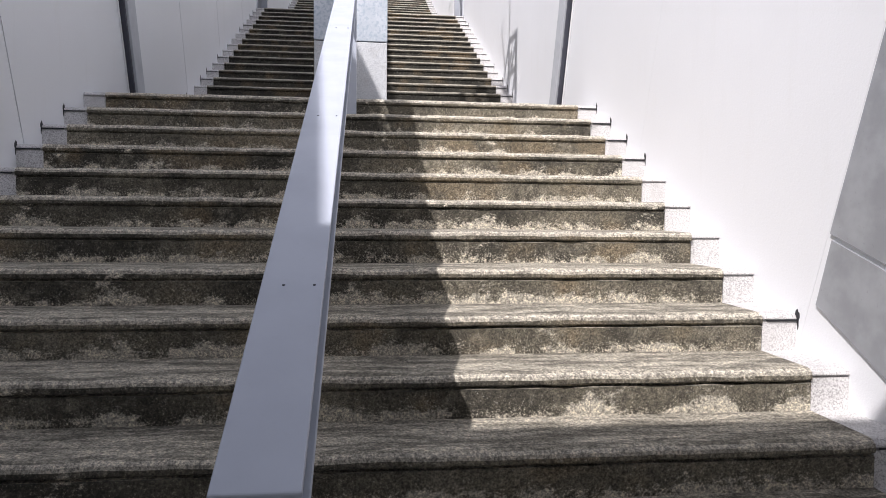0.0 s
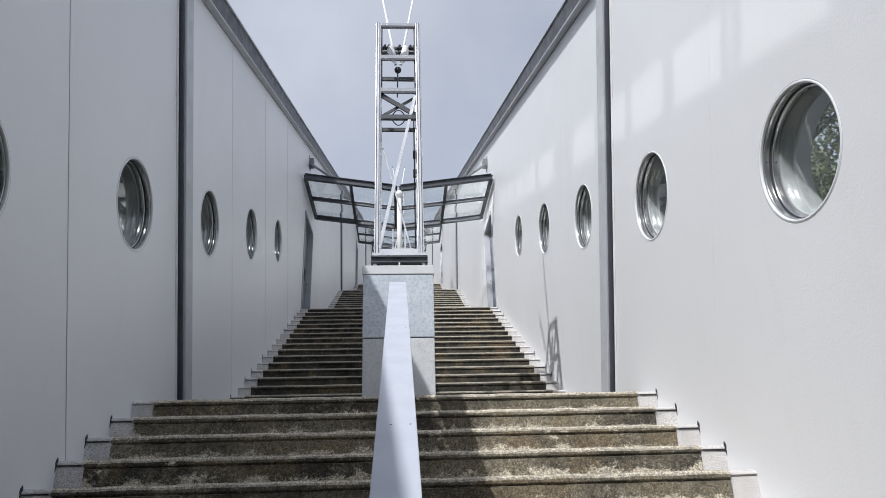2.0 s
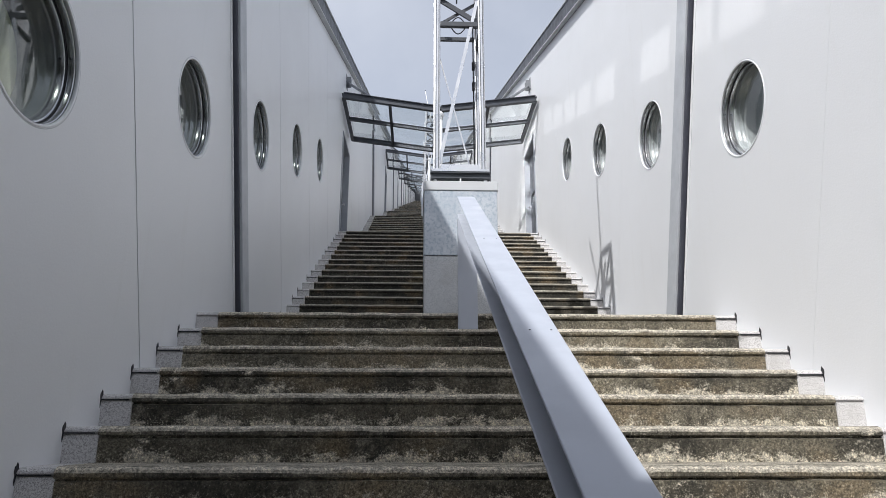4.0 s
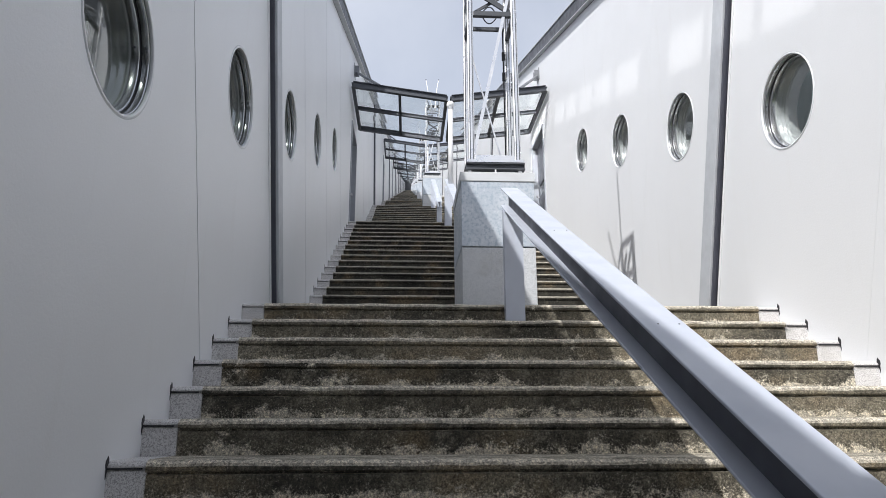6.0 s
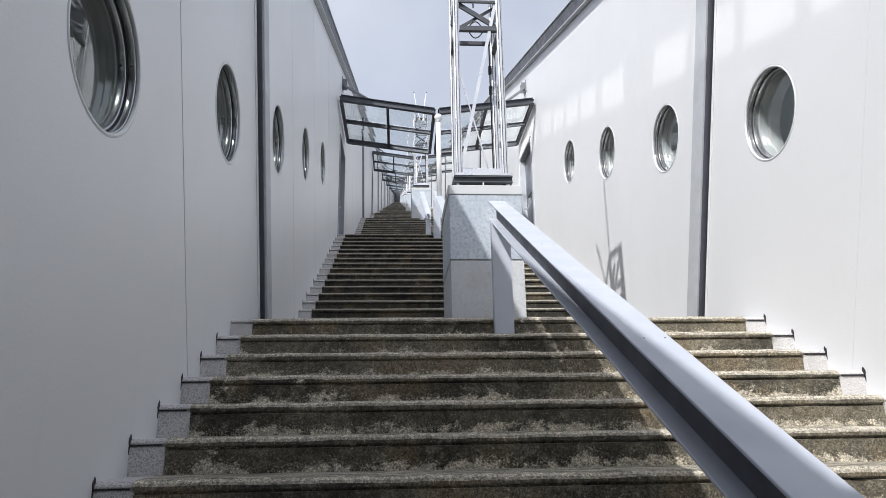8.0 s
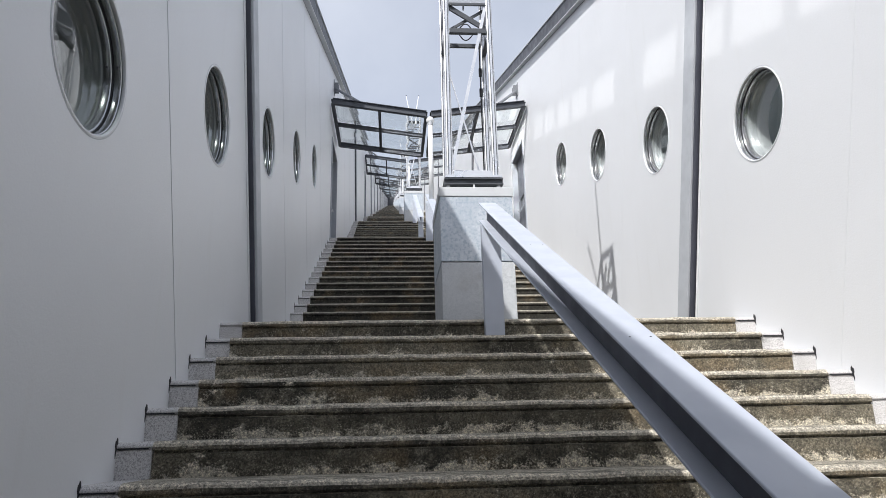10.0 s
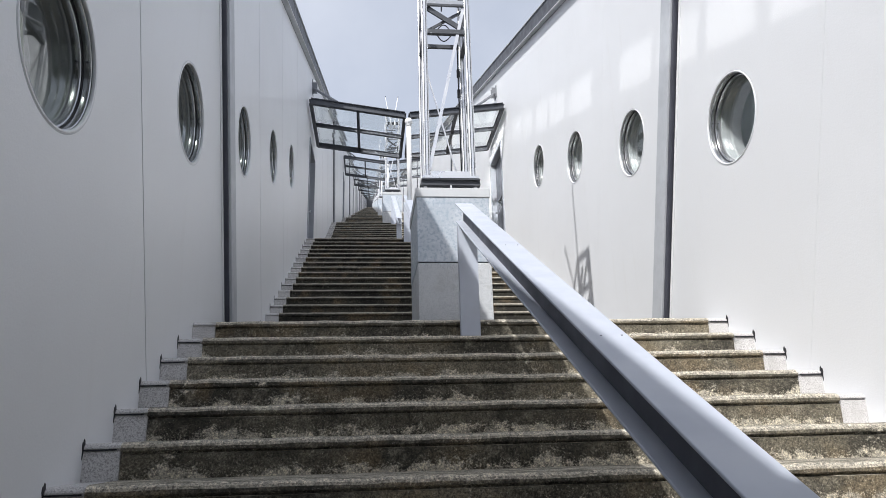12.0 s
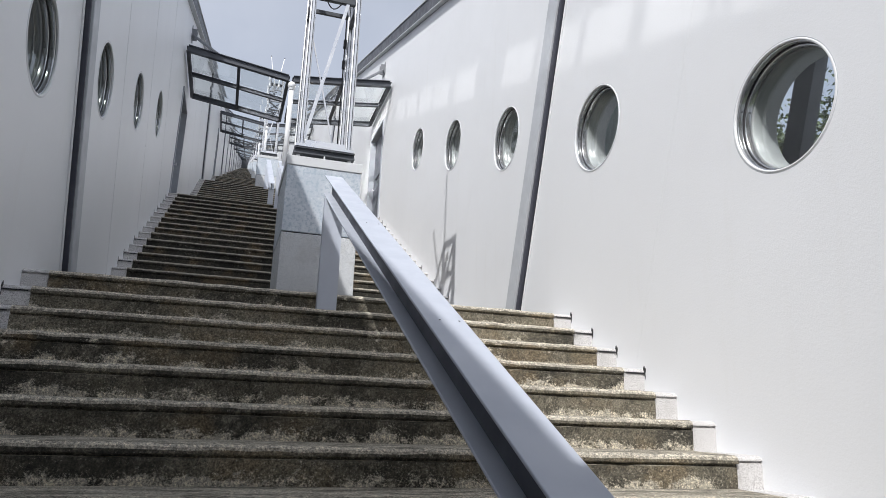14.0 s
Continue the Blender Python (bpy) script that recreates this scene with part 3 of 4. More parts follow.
    for s in JOINTS:
        if s < lo or s > hi:
            continue
        thing = empty("wall_joint_post", sp(side * HALF, s, 0))
        org = sp(side * HALF, s, 0)
        f = lambda x, ss, h: sp(side * (HALF - x), ss, h) - org
        bm = bmesh.new()
        box(bm, (0.0, s + 0.030, -1.4), (0.072, s + 0.24, top - 0.002), f)
        soften(part("cover", bm, COVER_GREY, thing), 0.006)
        bm = bmesh.new()
        box(bm, (0.001, s, -1.4), (0.050, s + 0.028, top - 0.002), f)
        part("joint_strip", bm, STRIP, thing, "dark joint strip")
        bm = bmesh.new()
        box(bm, (0.002, s - 0.026, -1.4), (0.010, s - 0.002, top - 0.002), f)
        part("gasket", bm, BLACK, thing, "black rubber gasket")
        bm = bmesh.new()
        box(bm, (0.002, s - 0.040, -1.4), (0.016, s - 0.028, top - 0.002), f)
        part("edge_trim", bm, WHITE_PAINT, thing, "thin white edge trim")
        tagged(thing, "grey steel cover post over a wall joint", "joint post", "wall joint posts")
    for p in PORTS[side]:
        build_porthole(side, p, port_h)


def fabric(name, colour):
    m, n, l, b = material(name, colour, 0.9)
    weave = noise_node(n, l, 30.0, 4, 0.6, (1, 1, 0.1))
    l.new(blend(n, l, ramp(n, l, weave.outputs[0], 0.35, 0.65), tuple(v * 0.85 for v in colour), colour), b.inputs["Base Color"])
    see = n.new("ShaderNodeBsdfTranslucent")
    see.inputs["Color"].default_value = (*colour, 1)
    mix = n.new("ShaderNodeMixShader")
    mix.inputs[0].default_value = 0.5
    l.new(b.outputs[0], mix.inputs[1])
    l.new(see.outputs[0], mix.inputs[2])
    l.new(mix.outputs[0], n["Material Output"].inputs["Surface"])
    return m


PALE_FABRIC, TEAL_FABRIC = fabric("pale_curtain_fabric", (0.74, 0.77, 0.66)), fabric("grey_green_curtain_fabric", (0.42, 0.52, 0.50))


def build_curtain(side, x, s0, s1, h0, h1, mat, label):
    """A hanging curtain in soft vertical folds, with a rod through its head."""
    thing = empty("curtain", sp(side * x, s0, h1))
    inv = Matrix.Translation(-sp(side * x, s0, h1))
    r = random.Random(int(s0 * 10))
    bm = bmesh.new()
    n = int((s1 - s0) / 0.035)
    rows = []
    phase = 0.0
    for i in range(n + 1):
        phase += r.uniform(0.5, 1.1)
        off = 0.045 * math.sin(phase)
        s = s0 + (s1 - s0) * i / n
        rows.append([[bm.verts.new(sp(side * (x + off * k + d), s, h)) for h, k in ((h0, 1.2), ((h0 + h1) / 2, 1.0), (h1, 0.6))] for d in (0.0, 0.006)])
    for a, b in zip(rows, rows[1:]):
        for d in (0, 1):
            for j in (0, 1):
                bm.faces.new((a[d][j], b[d][j], b[d][j + 1], a[d][j + 1]))
    for f in bm.faces:
        f.smooth = True
    bmesh.ops.transform(bm, matrix=inv, verts=bm.verts)
    part("cloth", bm, mat, thing)
    bm = bmesh.new()
    tube(bm, sp(side * x, s0 - 0.05, h1 + 0.02), sp(side * x, s1 + 0.05, h1 + 0.02), 0.014, 8)
    bmesh.ops.transform(bm, matrix=inv, verts=bm.verts)
    part("rod", bm, DARK_STEEL, thing, "thin dark rod")
    tagged(thing, label, "curtain", "curtains")


for s0, s1 in ((2.2, 3.4), (4.6, 6.0), (9.5, 11.4), (12.6, 13.8), (17.0, 19.0)):
    build_curtain(-1, HALF + 2.75, s0, s1, 0.1, 3.45, PALE_FABRIC, "pale cream curtain hanging in folds behind a window")
for s0, s1 in ((3.9, 6.4), (7.6, 8.5), (9.6, 12.0), (14.5, 17.5)):
    build_curtain(1, HALF + 2.75, s0, s1, 0.1, 3.3, TEAL_FABRIC, "grey-green curtain hanging in folds inside the building")


def build_beam_frame(s0, width, slatted):
    """One unseen frame of a row added on the west roof to cut the patch lamp's beam: a glass pane in a metal frame."""
    thing = empty("rooflight", sp(-2.93, s0, 4.06))
    inv = Matrix.Translation(-sp(-2.93, s0, 4.06))

    def bit(name, lo, hi, mat, label=""):
        bm = bmesh.new()
        box(bm, lo, hi, sp)
        bmesh.ops.transform(bm, matrix=inv, verts=bm.verts)
        return part(name, bm, mat, thing, label)

    bit("kerb", (-3.02, s0, 4.06), (-2.84, s0 + width, 4.61), EAVES_GREY)
    for a in (s0, s0 + width - 0.05):
        bit("jamb", (-2.96, a, 4.615), (-2.80, a + 0.05, 5.15), EAVES_GREY)
    bit("head", (-3.02, s0, 5.155), (-2.84, s0 + width, 5.20), EAVES_GREY)
    if slatted:
        for k in range(4):
            a = s0 + 0.10 + k * (width - 0.2) / 4
            bit("slat", (-2.87, a, 4.615), (-2.82, a + 0.11 + 0.03 * (k % 2), 5.15), EAVES_GREY)
    bit("pane", (-3.00, s0 + 0.05, 4.615), (-2.99, s0 + width - 0.05, 5.15), GLASS, "clear reflecting glass").visible_shadow = False
    tagged(thing, "unseen upright glazed frame added on the roof to shape the patch lamp's beam", "rooflight", "rooflights")


def build_door(side, n):
    y, z = landing(n)
    lo, hi, top = y + 0.12, y + 1.45, z + 2.26
    door = empty("door", (side * HALF, lo, z))
    off = Vector((side * HALF, lo, z))
    w, hgt = hi - lo, top - z

    def piece(name, boxes, mat, label="", b=0.003, owner=None):
        bm = bmesh.new()
        for (x0, y0, z0), (x1, y1, z1) in boxes:
            box(bm, (x0, y0, z0), (x1, y1, z1), lambda x, yy, zz: Vector((side * x, yy, zz)))
        finish(bm)
        return soften(part(name, bm, mat, owner or door, label), b)

    piece("frame", [((-0.02, 0, 0), (0.16, 0.06, hgt)), ((-0.02, w - 0.06, 0), (0.16, w, hgt)), ((-0.02, 0.06, hgt - 0.06), (0.16, w - 0.06, hgt))], GREY_STEEL, "grey steel door frame")
    leaf = piece("leaf", [((0.10, 0.064, 0.01), (0.145, w - 0.064, 1.0)), ((0.10, 0.064, 1.25), (0.145, w - 0.064, hgt - 0.064)), ((0.10, 0.064, 1.0), (0.145, 0.2, 1.25)), ((0.10, w - 0.2, 1.0), (0.145, w - 0.064, 1.25))], DOOR_GREY)
    pane = piece("window", [((0.118, 0.2, 1.0), (0.126, w - 0.2, 1.25))], GLASS, "narrow glass light", 0.001, leaf)
    pane.visible_shadow = False
    piece("handle", [((0.05, w - 0.17, 0.98), (0.065, w - 0.13, 1.0)), ((0.04, w - 0.26, 0.975), (0.055, w - 0.13, 1.0)), ((0.065, w - 0.17, 0.985), (0.1, w - 0.15, 1.0))], ALU, "bright lever handle", 0.003, leaf)
    tagged(door, "closed grey steel door in a grey frame on the landing", "door", "landing doors")


for side in (-1, 1):
    build_wall(side)
    for n in range(-1, 23, 2):
        build_door(side, n)


# frames added out of view; their gaps set the patches on the east wall
for s0, width, slatted in ((-4.90, 1.0, False), (-3.85, 1.0, False), (-2.75, 0.9, False), (-1.80, 0.9, False), (-0.90, 0.98, False), (0.08, 1.02, False), (1.13, 0.78, True), (1.93, 1.15, False),
                           (3.18, 1.0, False), (4.18, 0.92, False), (5.18, 0.9, False), (6.10, 0.95, False), (7.15, 1.0, True), (8.2, 1.3, False)):
    build_beam_frame(s0 - 0.17, width, slatted)


# ---- canopies over the door landings, meeting at a white pole ----
def build_canopy(side):
    can = empty("glass_canopy")
    y0, y1 = -0.585, 1.38
    # corners relative to the landing's front edge; the two canopies meet just west of the middle
    nw, nc = Vector((side * 1.985, y0, 2.715)), Vector((side * 0.055 - 0.02, y0, 2.45))
    fw, fc = Vector((side * 1.975, y1, 2.645)), Vector((side * 0.065 - 0.02, y1, 2.40))
    mid = lambda a, b, t=0.5: a + (b - a) * t
    spec = [("near_beam", nw, nc, 0.09, 0.13), ("far_beam", fw, fc, 0.07, 0.11), ("middle_beam", mid(nw, fw), mid(nc, fc), 0.06, 0.08),
            ("side_beam", nw, fw, 0.06, 0.11), ("side_beam", nc, fc, 0.06, 0.11), ("cross_bar", mid(nw, nc), mid(fw, fc), 0.06, 0.07)]
    for name, a, b, w, d in spec:
        bm = bmesh.new()
        beam(bm, a, b, w, d, 0.012)
        part(name, bm, CANOPY_STEEL, can)
    for i in (0, 1):
        for j in (0, 1):
            pt = lambda u, v: mid(mid(nw, nc, u), mid(fw, fc, u), v) + Vector((0, 0, 0.05))
            c = [pt(i * 0.5 + 0.02, j * 0.5 + 0.02), pt(i * 0.5 + 0.48, j * 0.5 + 0.02), pt(i * 0.5 + 0.48, j * 0.5 + 0.48), pt(i * 0.5 + 0.02, j * 0.5 + 0.48)]
            bm = bmesh.new()
            hull_box(bm, c + [v + Vector((0, 0, 0.008)) for v in c])
            finish(bm)
            p = part("pane", bm, GLASS, can, "clear glass pane")
            p.visible_shadow = False
    bm = bmesh.new()
    a, b = Vector((side * (HALF - 0.02), 0.42, 3.56)), mid(nw, nc, 0.28) + Vector((0, 0, 0.07))
    tube(bm, a, b, 0.030, 10)
    tie = part("tie_rod", bm, TIE_STEEL, can)
    bm = bmesh.new()
    box(bm, (HALF - 0.10, 0.35, 3.47), (HALF - 0.002, 0.37, 3.67), lambda x, y, z: Vector((side * x, y, z)))
    box(bm, (HALF - 0.10, 0.47, 3.47), (HALF - 0.002, 0.49, 3.67), lambda x, y, z: Vector((side * x, y, z)))
    box(bm, (HALF - 0.012, 0.29, 3.43), (HALF - 0.001, 0.55, 3.71), lambda x, y, z: Vector((side * x, y, z)))
    finish(bm)
    part("wall_bracket", bm, TIE_STEEL, tie)
    return tagged(can, "dark steel framed glass canopy hung from the wall over a door", "canopy", "glass canopies")


def build_pole():
    pole = empty("canopy_pole")
    bm = bmesh.new()
    y, foot = -0.665, 0.918 - 0.665 * RAIL_SLOPE
    tube(bm, (0, y, foot - 0.02), (0, y, 2.20), 0.050, 20)
    for f in bm.faces:
        f.smooth = len(f.verts) == 4
    part("shaft", bm, WHITE_PAINT, pole)
    bm = bmesh.new()
    ball(bm, (0, y, 2.272), 0.080, 20)
    for f in bm.faces:
        f.smooth = True
    part("globe", bm, WHITE_PAINT, pole, "white ball on top of the pole")
    bm = bmesh.new()
    for k in range(2):
        tube(bm, (0, y, 2.165 + 0.03 * k), (0, y, 2.178 + 0.03 * k), 0.058, 20)
    part("collar", bm, CAP_GREY, pole, "grey collar rings")
    return tagged(pole, "white round steel pole with a ball top on the stair rail", "pole", "canopy poles")


pair = [build_canopy(-1), build_canopy(1), build_pole()]
for n in range(-1, 23, 2):
    y, z = landing(n)
    for ob in pair:
        if n == -1:
            ob.location = (0, y, z)
        else:
            copy_thing(ob, pose(0, y, z))


# ---- piers with truss towers on the other landings ----
def build_pier():
    pier = empty("tower_pier")
    x0, x1, y0, y1 = -0.344, 0.312, 0.739, 1.72
    for name, a, b, mat, label, g in (("granite_base", 0.0, 0.628, GRANITE, "speckled pale granite base", 0.0), ("metal_casing", 0.636, 1.245, GALV, "mottled galvanised sheet casing", 0.003), ("cap", 1.245, 1.334, CAP_GREY, "pale grey cap slab", 0.012)):
        bm = bmesh.new()
        box(bm, (x0 - g, y0 - g, a), (x1 + g, y1 + g, b))
        soften(part(name, bm, mat, pier, label), 0.006)
    bm = bmesh.new()
    box(bm, (x0 + 0.012, y0 + 0.012, 0.6), (x1 - 0.012, y1 - 0.012, 0.66))
    part("seam", bm, BLACK, pier)
    return tagged(pier, "pale granite and galvanised metal pier on the landing", "pier", "tower piers")


def build_tower():
    tow = empty("truss_tower")
    cx = -0.006
    hw = 0.250
    y0, y1 = 0.97, 1.44
    zb, zt = 1.53, 4.34
    for sx in (-1, 1):
        for y in (y0, y1):
            x = cx + sx * (hw - 0.03)
            bm = bmesh.new()
            bar(bm, (x, y, zb), (x, y, zt), 0.058, 0.058, (0, 1, 0))
            up = soften(part("upright", bm, ALU, tow), 0.008)
            for off in (-0.014, 0.014):
                bm = bmesh.new()
                bar(bm, (x + off, y - 0.030, zb), (x + off, y - 0.030, zt), 0.007, 0.004, (0, 1, 0))
                part("groove", bm, DARK_STEEL, up)
    # upper bars are grey, not ALU: their backlit darkness is put into the colour
    for z, mat, ys in ((zt - 0.02, GREY_STEEL, (y0, y1)), (3.88, GREY_STEEL, (y0,)), (3.45, GREY_STEEL, (y0,)), (3.11, DARK_STEEL, (y0,)), (1.56, ALU, (y0, y1))):
        for y in ys:
            bm = bmesh.new()
            bar(bm, (cx - hw + 0.06, y, z), (cx + hw - 0.06, y, z), 0.045, 0.055)
            soften(part("cross_bar", bm, mat, tow), 0.005)
        for sx in (-1, 1):
            bm = bmesh.new()
            bar(bm, (cx + sx * (hw - 0.03), y0 + 0.03, z), (cx + sx * (hw - 0.03), y1 - 0.03, z), 0.045, 0.045)
            soften(part("cross_bar", bm, mat, tow), 0.005)
    for z in (zt - 0.05, 3.845, 3.415):
        bm = bmesh.new()
        box(bm, (cx - hw + 0.06, y0 - 0.03, z - 0.012), (cx + hw - 0.06, y0 - 0.022, z + 0.012))
        part("rail_lip", bm, DARK_STEEL, tow)
    for z, w in ((4.27, 0.03), (3.93, 0.045), (3.24, 0.04)):
        bm = bmesh.new()
        bar(bm, (cx - hw + 0.06, y1, z), (cx + hw - 0.06, y1, z), 0.03, w)
        part("back_bar", bm, DARK_STEEL, tow)
    for z0, z1 in ((3.91, zt - 0.05), (3.48, 3.85)):
        for sx in (-1, 1):
            bm = bmesh.new()
            bar(bm, (cx + sx * (hw - 0.068), y0 + 0.01, z0), (cx + sx * (hw - 0.068), y0 + 0.01, z1), 0.012, 0.03, (0, 1, 0))
            part("inner_frame", bm, DARK_STEEL, tow)
    brace = [((cx - hw + 0.05, y0, 1.60), (cx + hw - 0.06, y0, 3.42), 0.032), ((cx + hw - 0.08, y1, 1.60), (cx - hw + 0.07, y1, 3.0), 0.014)]
    for a, b, w in brace:
        bm = bmesh.new()
        bar(bm, a, b, w, w, (0, 1, 0))
        part("diagonal", bm, ALU, tow)
    for a, b, w in (((cx - hw + 0.06, y0 + 0.01, 3.40), (cx + hw - 0.06, y0 + 0.02, 3.15), 0.05), ((cx + hw - 0.06, y0 + 0.05, 3.40), (cx - hw + 0.06, y0 + 0.05, 3.15), 0.026)):
        bm = bmesh.new()
        bar(bm, a, b, 0.02, w, (0, 0, 1))
        part("diagonal", bm, DARK_STEEL, tow)
    for y in (y0 - 0.02, y1 + 0.02):
        bm = bmesh.new()
        beam(bm, (cx - hw - 0.03, y, 1.468), (cx + hw + 0.03, y, 1.468), 0.07, 0.066, 0.012)
        part("base_beam", bm, DARK_STEEL, tow, "dark steel base beam")
    for x in (cx - hw, cx + hw):
        bm = bmesh.new()
        beam(bm, (x, y0 + 0.03, 1.468), (x, y1 - 0.03, 1.468), 0.06, 0.06, 0.012)
        part("base_beam", bm, DARK_STEEL, tow, "dark steel base beam")
    # black box in place of the shade under the base frame
    bm = bmesh.new()
    box(bm, (cx - hw + 0.03, y0 + 0.03, 1.355), (cx + hw - 0.03, y1 - 0.03, 1.432))
    part("gap_shade", bm, BLACK, tow, "black box for the dark gap under the base frame")
    bm = bmesh.new()
    tube(bm, (cx, y0 - 0.045, 1.335), (cx, y0 - 0.045, 1.434), 0.008, 8)
    part("stud", bm, WHITE_PAINT, tow)
    bm = bmesh.new()
    box(bm, (cx - hw - 0.02, y0 - 0.06, 1.503), (cx + hw + 0.02, y1 + 0.06, 1.528))
    part("base_plate", bm, ALU, tow)
    for sx in (-1, 1):
        for y in (y0, y1):
            bm = bmesh.new()
            tube(bm, (cx + sx * (hw - 0.01), y, 1.375), (cx + sx * (hw - 0.01), y, 1.434), 0.018, 12)
            ball(bm, (cx + sx * (hw - 0.01), y - 0.01, 1.368), 0.034, 12)
            part("foot", bm, WHITE_PAINT, tow)
    bm = bmesh.new()
    box(bm, (cx - 0.075, y0 + 0.06, 1.53), (cx + 0.15, y0 + 0.30, 1.625))
    soften(part("control_box", bm, ALU, tow, "small metal box"), 0.01)
    bm = bmesh.new()
    box(bm, (cx - 0.165, y0 + 0.07, 1.53), (cx - 0.08, y0 + 0.26, 1.63))
    soften(part("control_box", bm, DARK_STEEL, tow), 0.008)
    bm = bmesh.new()
    ball(bm, (cx + 0.04, y0 + 0.058, 1.58), 0.014, 10)
    part("knob", bm, WHITE_PAINT, tow, "small white knob")
    # lamp heads and rods at the top
    for sx in (-1, 1):
        foot, tip = Vector((cx + sx * 0.055, 1.22, 4.16)), Vector((cx + sx * 0.228, 1.42, 5.33))
        bm = bmesh.new()
        tube(bm, foot, tip, 0.014, 8)
        rod = part("rod", bm, WHITE_PAINT, tow, "slim white rod")
        bm = bmesh.new()
        tube(bm, tip, tip + (tip - foot).normalized() * 0.05, 0.015, 8)
        part("rod_tip", bm, BLACK, rod, "black rod tip")
        bm = bmesh.new()
        tube(bm, (cx + sx * 0.045, 1.2, 4.02), (cx + sx * 0.095, 1.22, 4.20), 0.036, 12, 0.050)
        tube(bm, (cx + sx * 0.030, 1.2, 3.96), (cx + sx * 0.050, 1.2, 4.04), 0.018, 8)
        part("lamp_head", bm, WHITE_PAINT, tow)
    for z, w in ((4.215, 0.03), (4.155, 0.018)):
        bm = bmesh.new()
        bar(bm, (cx - hw + 0.06, 1.24, z), (cx + hw - 0.06, 1.24, z), 0.03, w)
        part("clamp_bar", bm, DARK_STEEL, tow)
    for x in (-0.17, -0.125, 0.0, 0.125, 0.17):
        bm = bmesh.new()
        tube(bm, (cx + x, 1.19, 4.17), (cx + x + 0.02, 1.22, 4.245), 0.022, 8, 0.014)
        part("clamp", bm, BLACK, tow, "black clamp")
    bm = bmesh.new()
    ball(bm, (cx - 0.005, 1.2, 3.885), 0.040, 14)
    part("sensor_ball", bm, BLACK, tow, "black ball on a thin stem")
    bm = bmesh.new()
    tube(bm, (cx - 0.012, 1.2, 3.52), (cx - 0.005, 1.2, 3.86), 0.008, 8)
    part("sensor_stem", bm, DARK_STEEL, tow)
    bm = bmesh.new()
    pts = [Vector((cx + 0.05 * math.cos(a) * 1.6, 1.15 + 0.02 * math.sin(3 * a), 3.22 + 0.085 * math.sin(a))) for a in [math.pi * 2 * i / 20 for i in range(21)]]
    for a, b in zip(pts, pts[1:]):
        tube(bm, a, b, 0.006, 6)
    part("cable_loop", bm, BLACK, tow, "black looped cable")
    bm = bmesh.new()
    tube(bm, (cx + hw - 0.075, y1 - 0.02, 1.6), (cx + hw - 0.075, y1 - 0.02, 3.4), 0.008, 6)
    for z in (2.62, 2.86):
        box(bm, (cx + hw - 0.09, y1 - 0.04, z), (cx + hw - 0.062, y1 - 0.01, z + 0.09))
    part("cable", bm, BLACK, tow)
    return tagged(tow, "aluminium truss tower with lamps and white rods on a pier", "truss tower", "truss towers")


pier, tower = build_pier(), build_tower()
for n in range(-2, 23, 2):
    if n == 0:
        continue
    y, z = landing(n)
    copy_thing(pier, pose(0, y, z))
    copy_thing(tower, pose(0, y, z))

CLADDING = painted("mottled_grey_cladding", (0.36, 0.375, 0.40), 0.4, 0.15, 0.22)

# ---- grey cladding at the lower end of the east wall ----
clad = tagged(empty("grey_cladding"), "matt grey metal cladding on the lower wall", "cladding", "", "structure")
for loop in ([(-3.13, 0.022), (-3.13, 3.9), (-6.9, 3.9), (-6.9, 0.022)], [(-3.16, -0.29), (-3.15, 0.0), (-6.9, 0.0), (-6.9, -0.93)]):
    bm = bmesh.new()
    plate(bm, loop, [], HALF - 0.012, HALF - 0.001)
    part("panel", bm, CLADDING, clad)


# ---- outside, seen only through the portholes: hillside and trees ----
def leaf_material():
    m, n, l, b = material("leaves", (0.06, 0.10, 0.03), 0.6)
    g = n.new("ShaderNodeNewGeometry")
    base = blend(n, l, g.outputs["Random Per Island"], (0.035, 0.065, 0.02), (0.11, 0.14, 0.05))
    l.new(base, b.inputs["Base Color"])
    return m


LEAF = leaf_material()
BARK = painted("bark", (0.12, 0.09, 0.065), 0.9, 0.0, 0.3)
GRASS = painted("hillside_grass", (0.075, 0.095, 0.04), 0.95, 0.0, 0.35)


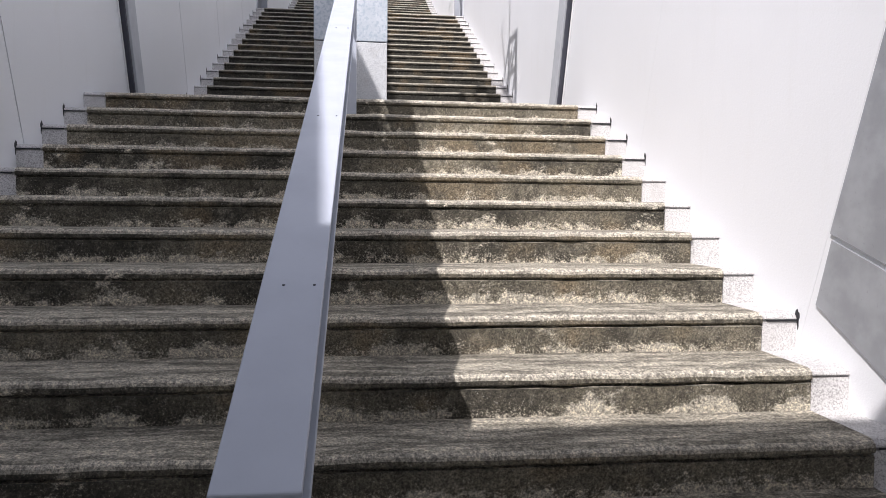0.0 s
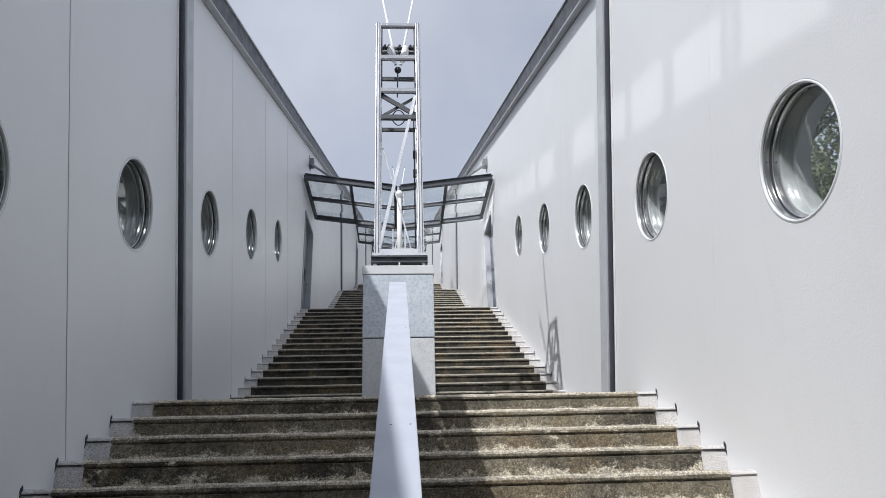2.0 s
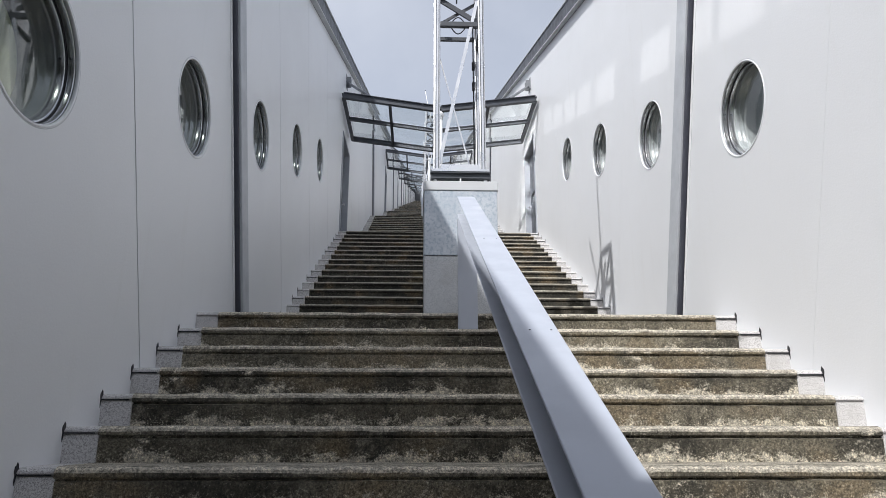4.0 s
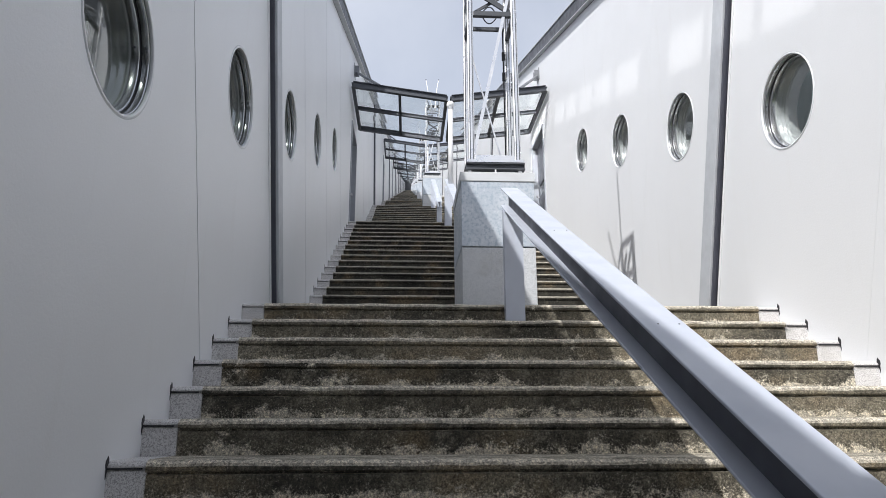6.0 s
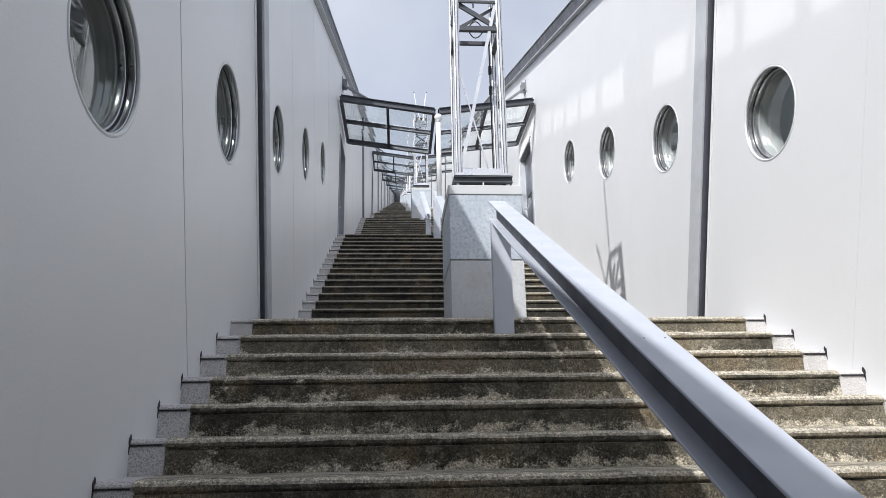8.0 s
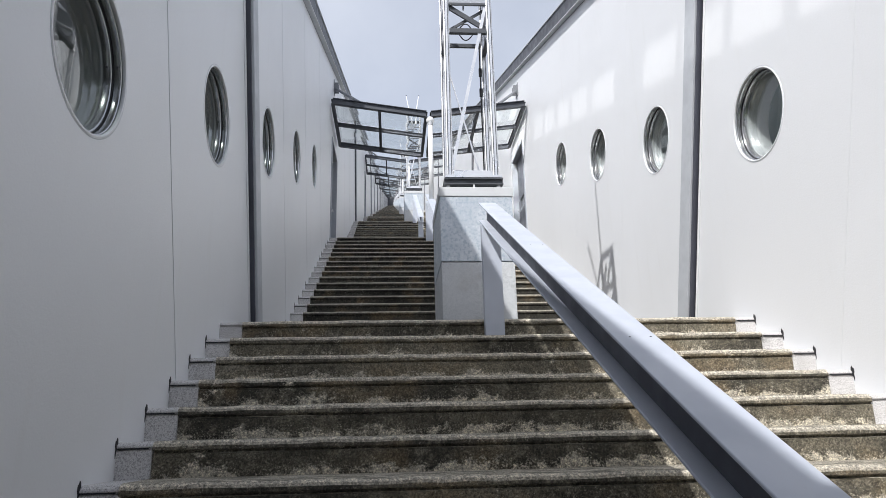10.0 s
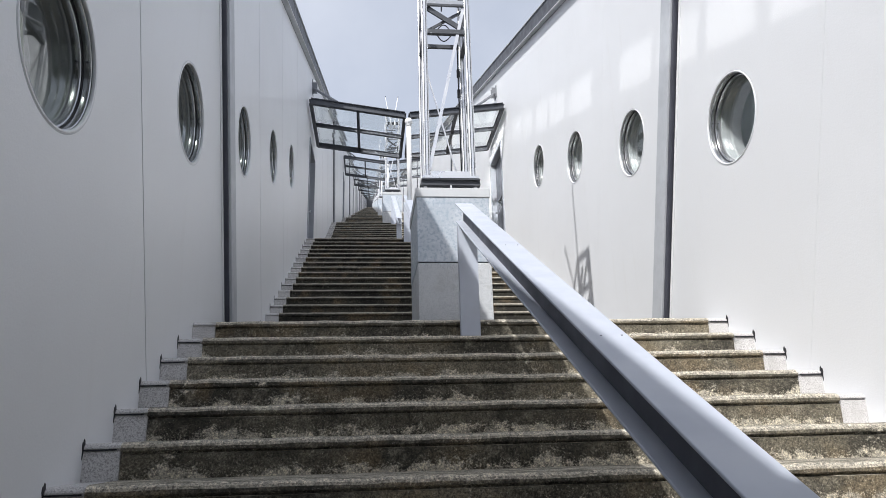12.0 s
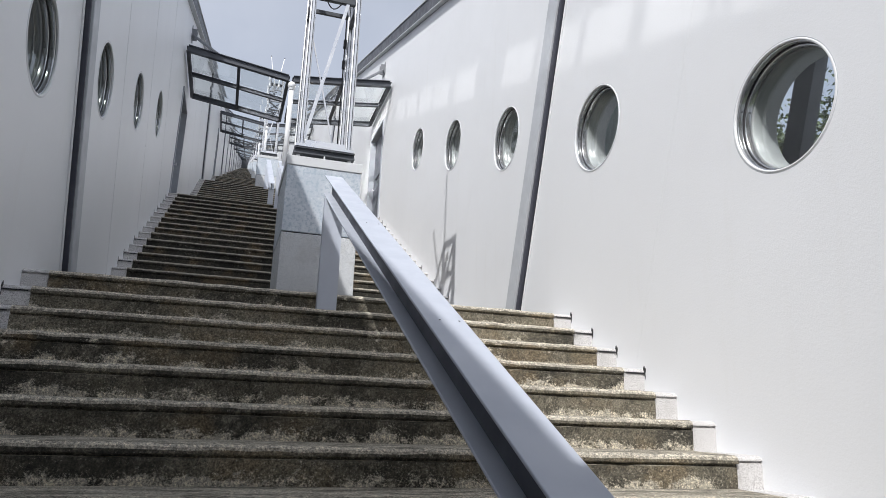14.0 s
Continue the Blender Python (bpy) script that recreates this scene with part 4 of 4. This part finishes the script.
def build_tree(place, height, seed):
    r = random.Random(seed)
    tree = empty("tree", place)
    bm = bmesh.new()
    pts = [Vector((0.06 * i * r.uniform(-1, 1), 0.06 * i * r.uniform(-1, 1), height * 0.75 * i / 5)) for i in range(6)]
    for i in range(5):
        tube(bm, pts[i], pts[i + 1], 0.16 * (1 - i / 6), 10, 0.16 * (1 - (i + 1) / 6))
    tips = []
    for i in range(14):
        base = pts[2 + i % 4]
        ang, ln = r.uniform(0, 6.28), r.uniform(0.25, 0.42) * height * 0.6
        tip = base + Vector((math.cos(ang) * ln, math.sin(ang) * ln, ln * r.uniform(0.3, 0.9)))
        tube(bm, base, tip, 0.05, 6, 0.012)
        tips += [tip, (tip + base) / 2]
    part("trunk", bm, BARK, tree)
    verts, faces = [], []
    for i in range(15000):
        c = r.choice(tips) + Vector((r.gauss(0, 0.36), r.gauss(0, 0.36), r.gauss(0, 0.30)))
        u = Vector((r.uniform(-1, 1), r.uniform(-1, 1), r.uniform(-1, 1))).normalized() * r.uniform(0.035, 0.065)
        v = u.cross(Vector((r.uniform(-1, 1), r.uniform(-1, 1), r.uniform(-1, 1)))).normalized() * 0.03
        k = len(verts)
        verts += [c - u, c + v, c + u, c - v]
        faces.append((k, k + 1, k + 2, k + 3))
    me = bpy.data.meshes.new("crown")
    me.from_pydata([tuple(v) for v in verts], [], faces)
    me.materials.append(LEAF)
    crown = new("crown", me)
    crown.parent = tree
    tagged(tree, "leafy green tree on the slope behind the building", "tree", "hillside trees")


bm = bmesh.new()
vs = [bm.verts.new(sp(x, s, -1.9)) for x, s in ((-400, -400), (400, -400), (400, 700), (-400, 700))]
bm.faces.new(vs)
tagged(part("ground", bm, GRASS), "grassy hillside falling away below the stairs", "ground", "", "structure")
for i, (x, s, hgt) in enumerate(((8.2, -1.2, 5.2), (9.6, 1.6, 6.4), (8.4, 4.6, 5.6), (8.6, 6.0, 8.0), (9.9, 8.4, 8.8), (8.8, 11.0, 6.0), (9.2, 15.5, 6.6), (-9.0, 4.5, 5.0), (-10.0, 11.0, 5.5))):
    build_tree(sp(x, s, -1.9), hgt, 30 + i)


# ---- roof that links both buildings over the lower stairs, behind the camera ----
# unseen; inferred from the shade on the lowest steps and placed to cast it
bm = bmesh.new()
box(bm, (-HALF - 0.6, -11.5, 4.165), (HALF + 0.6, -5.24, 4.29), sp)
tagged(part("link_roof", bm, EAVES_GREY), "flat grey roof linking the two buildings over the lower stairs", "roof", "", "structure")

# added filler: covers the sky gap where the far canopies pile up dark
bm = bmesh.new()
box(bm, (-HALF - 3.2, 200.2, -2.0), (HALF + 3.2, 200.6, 4.4), sp)
tagged(part("end_wall", bm, EAVES_GREY), "grey filler wall added across the far upper end of the stairs", "wall", "", "structure")
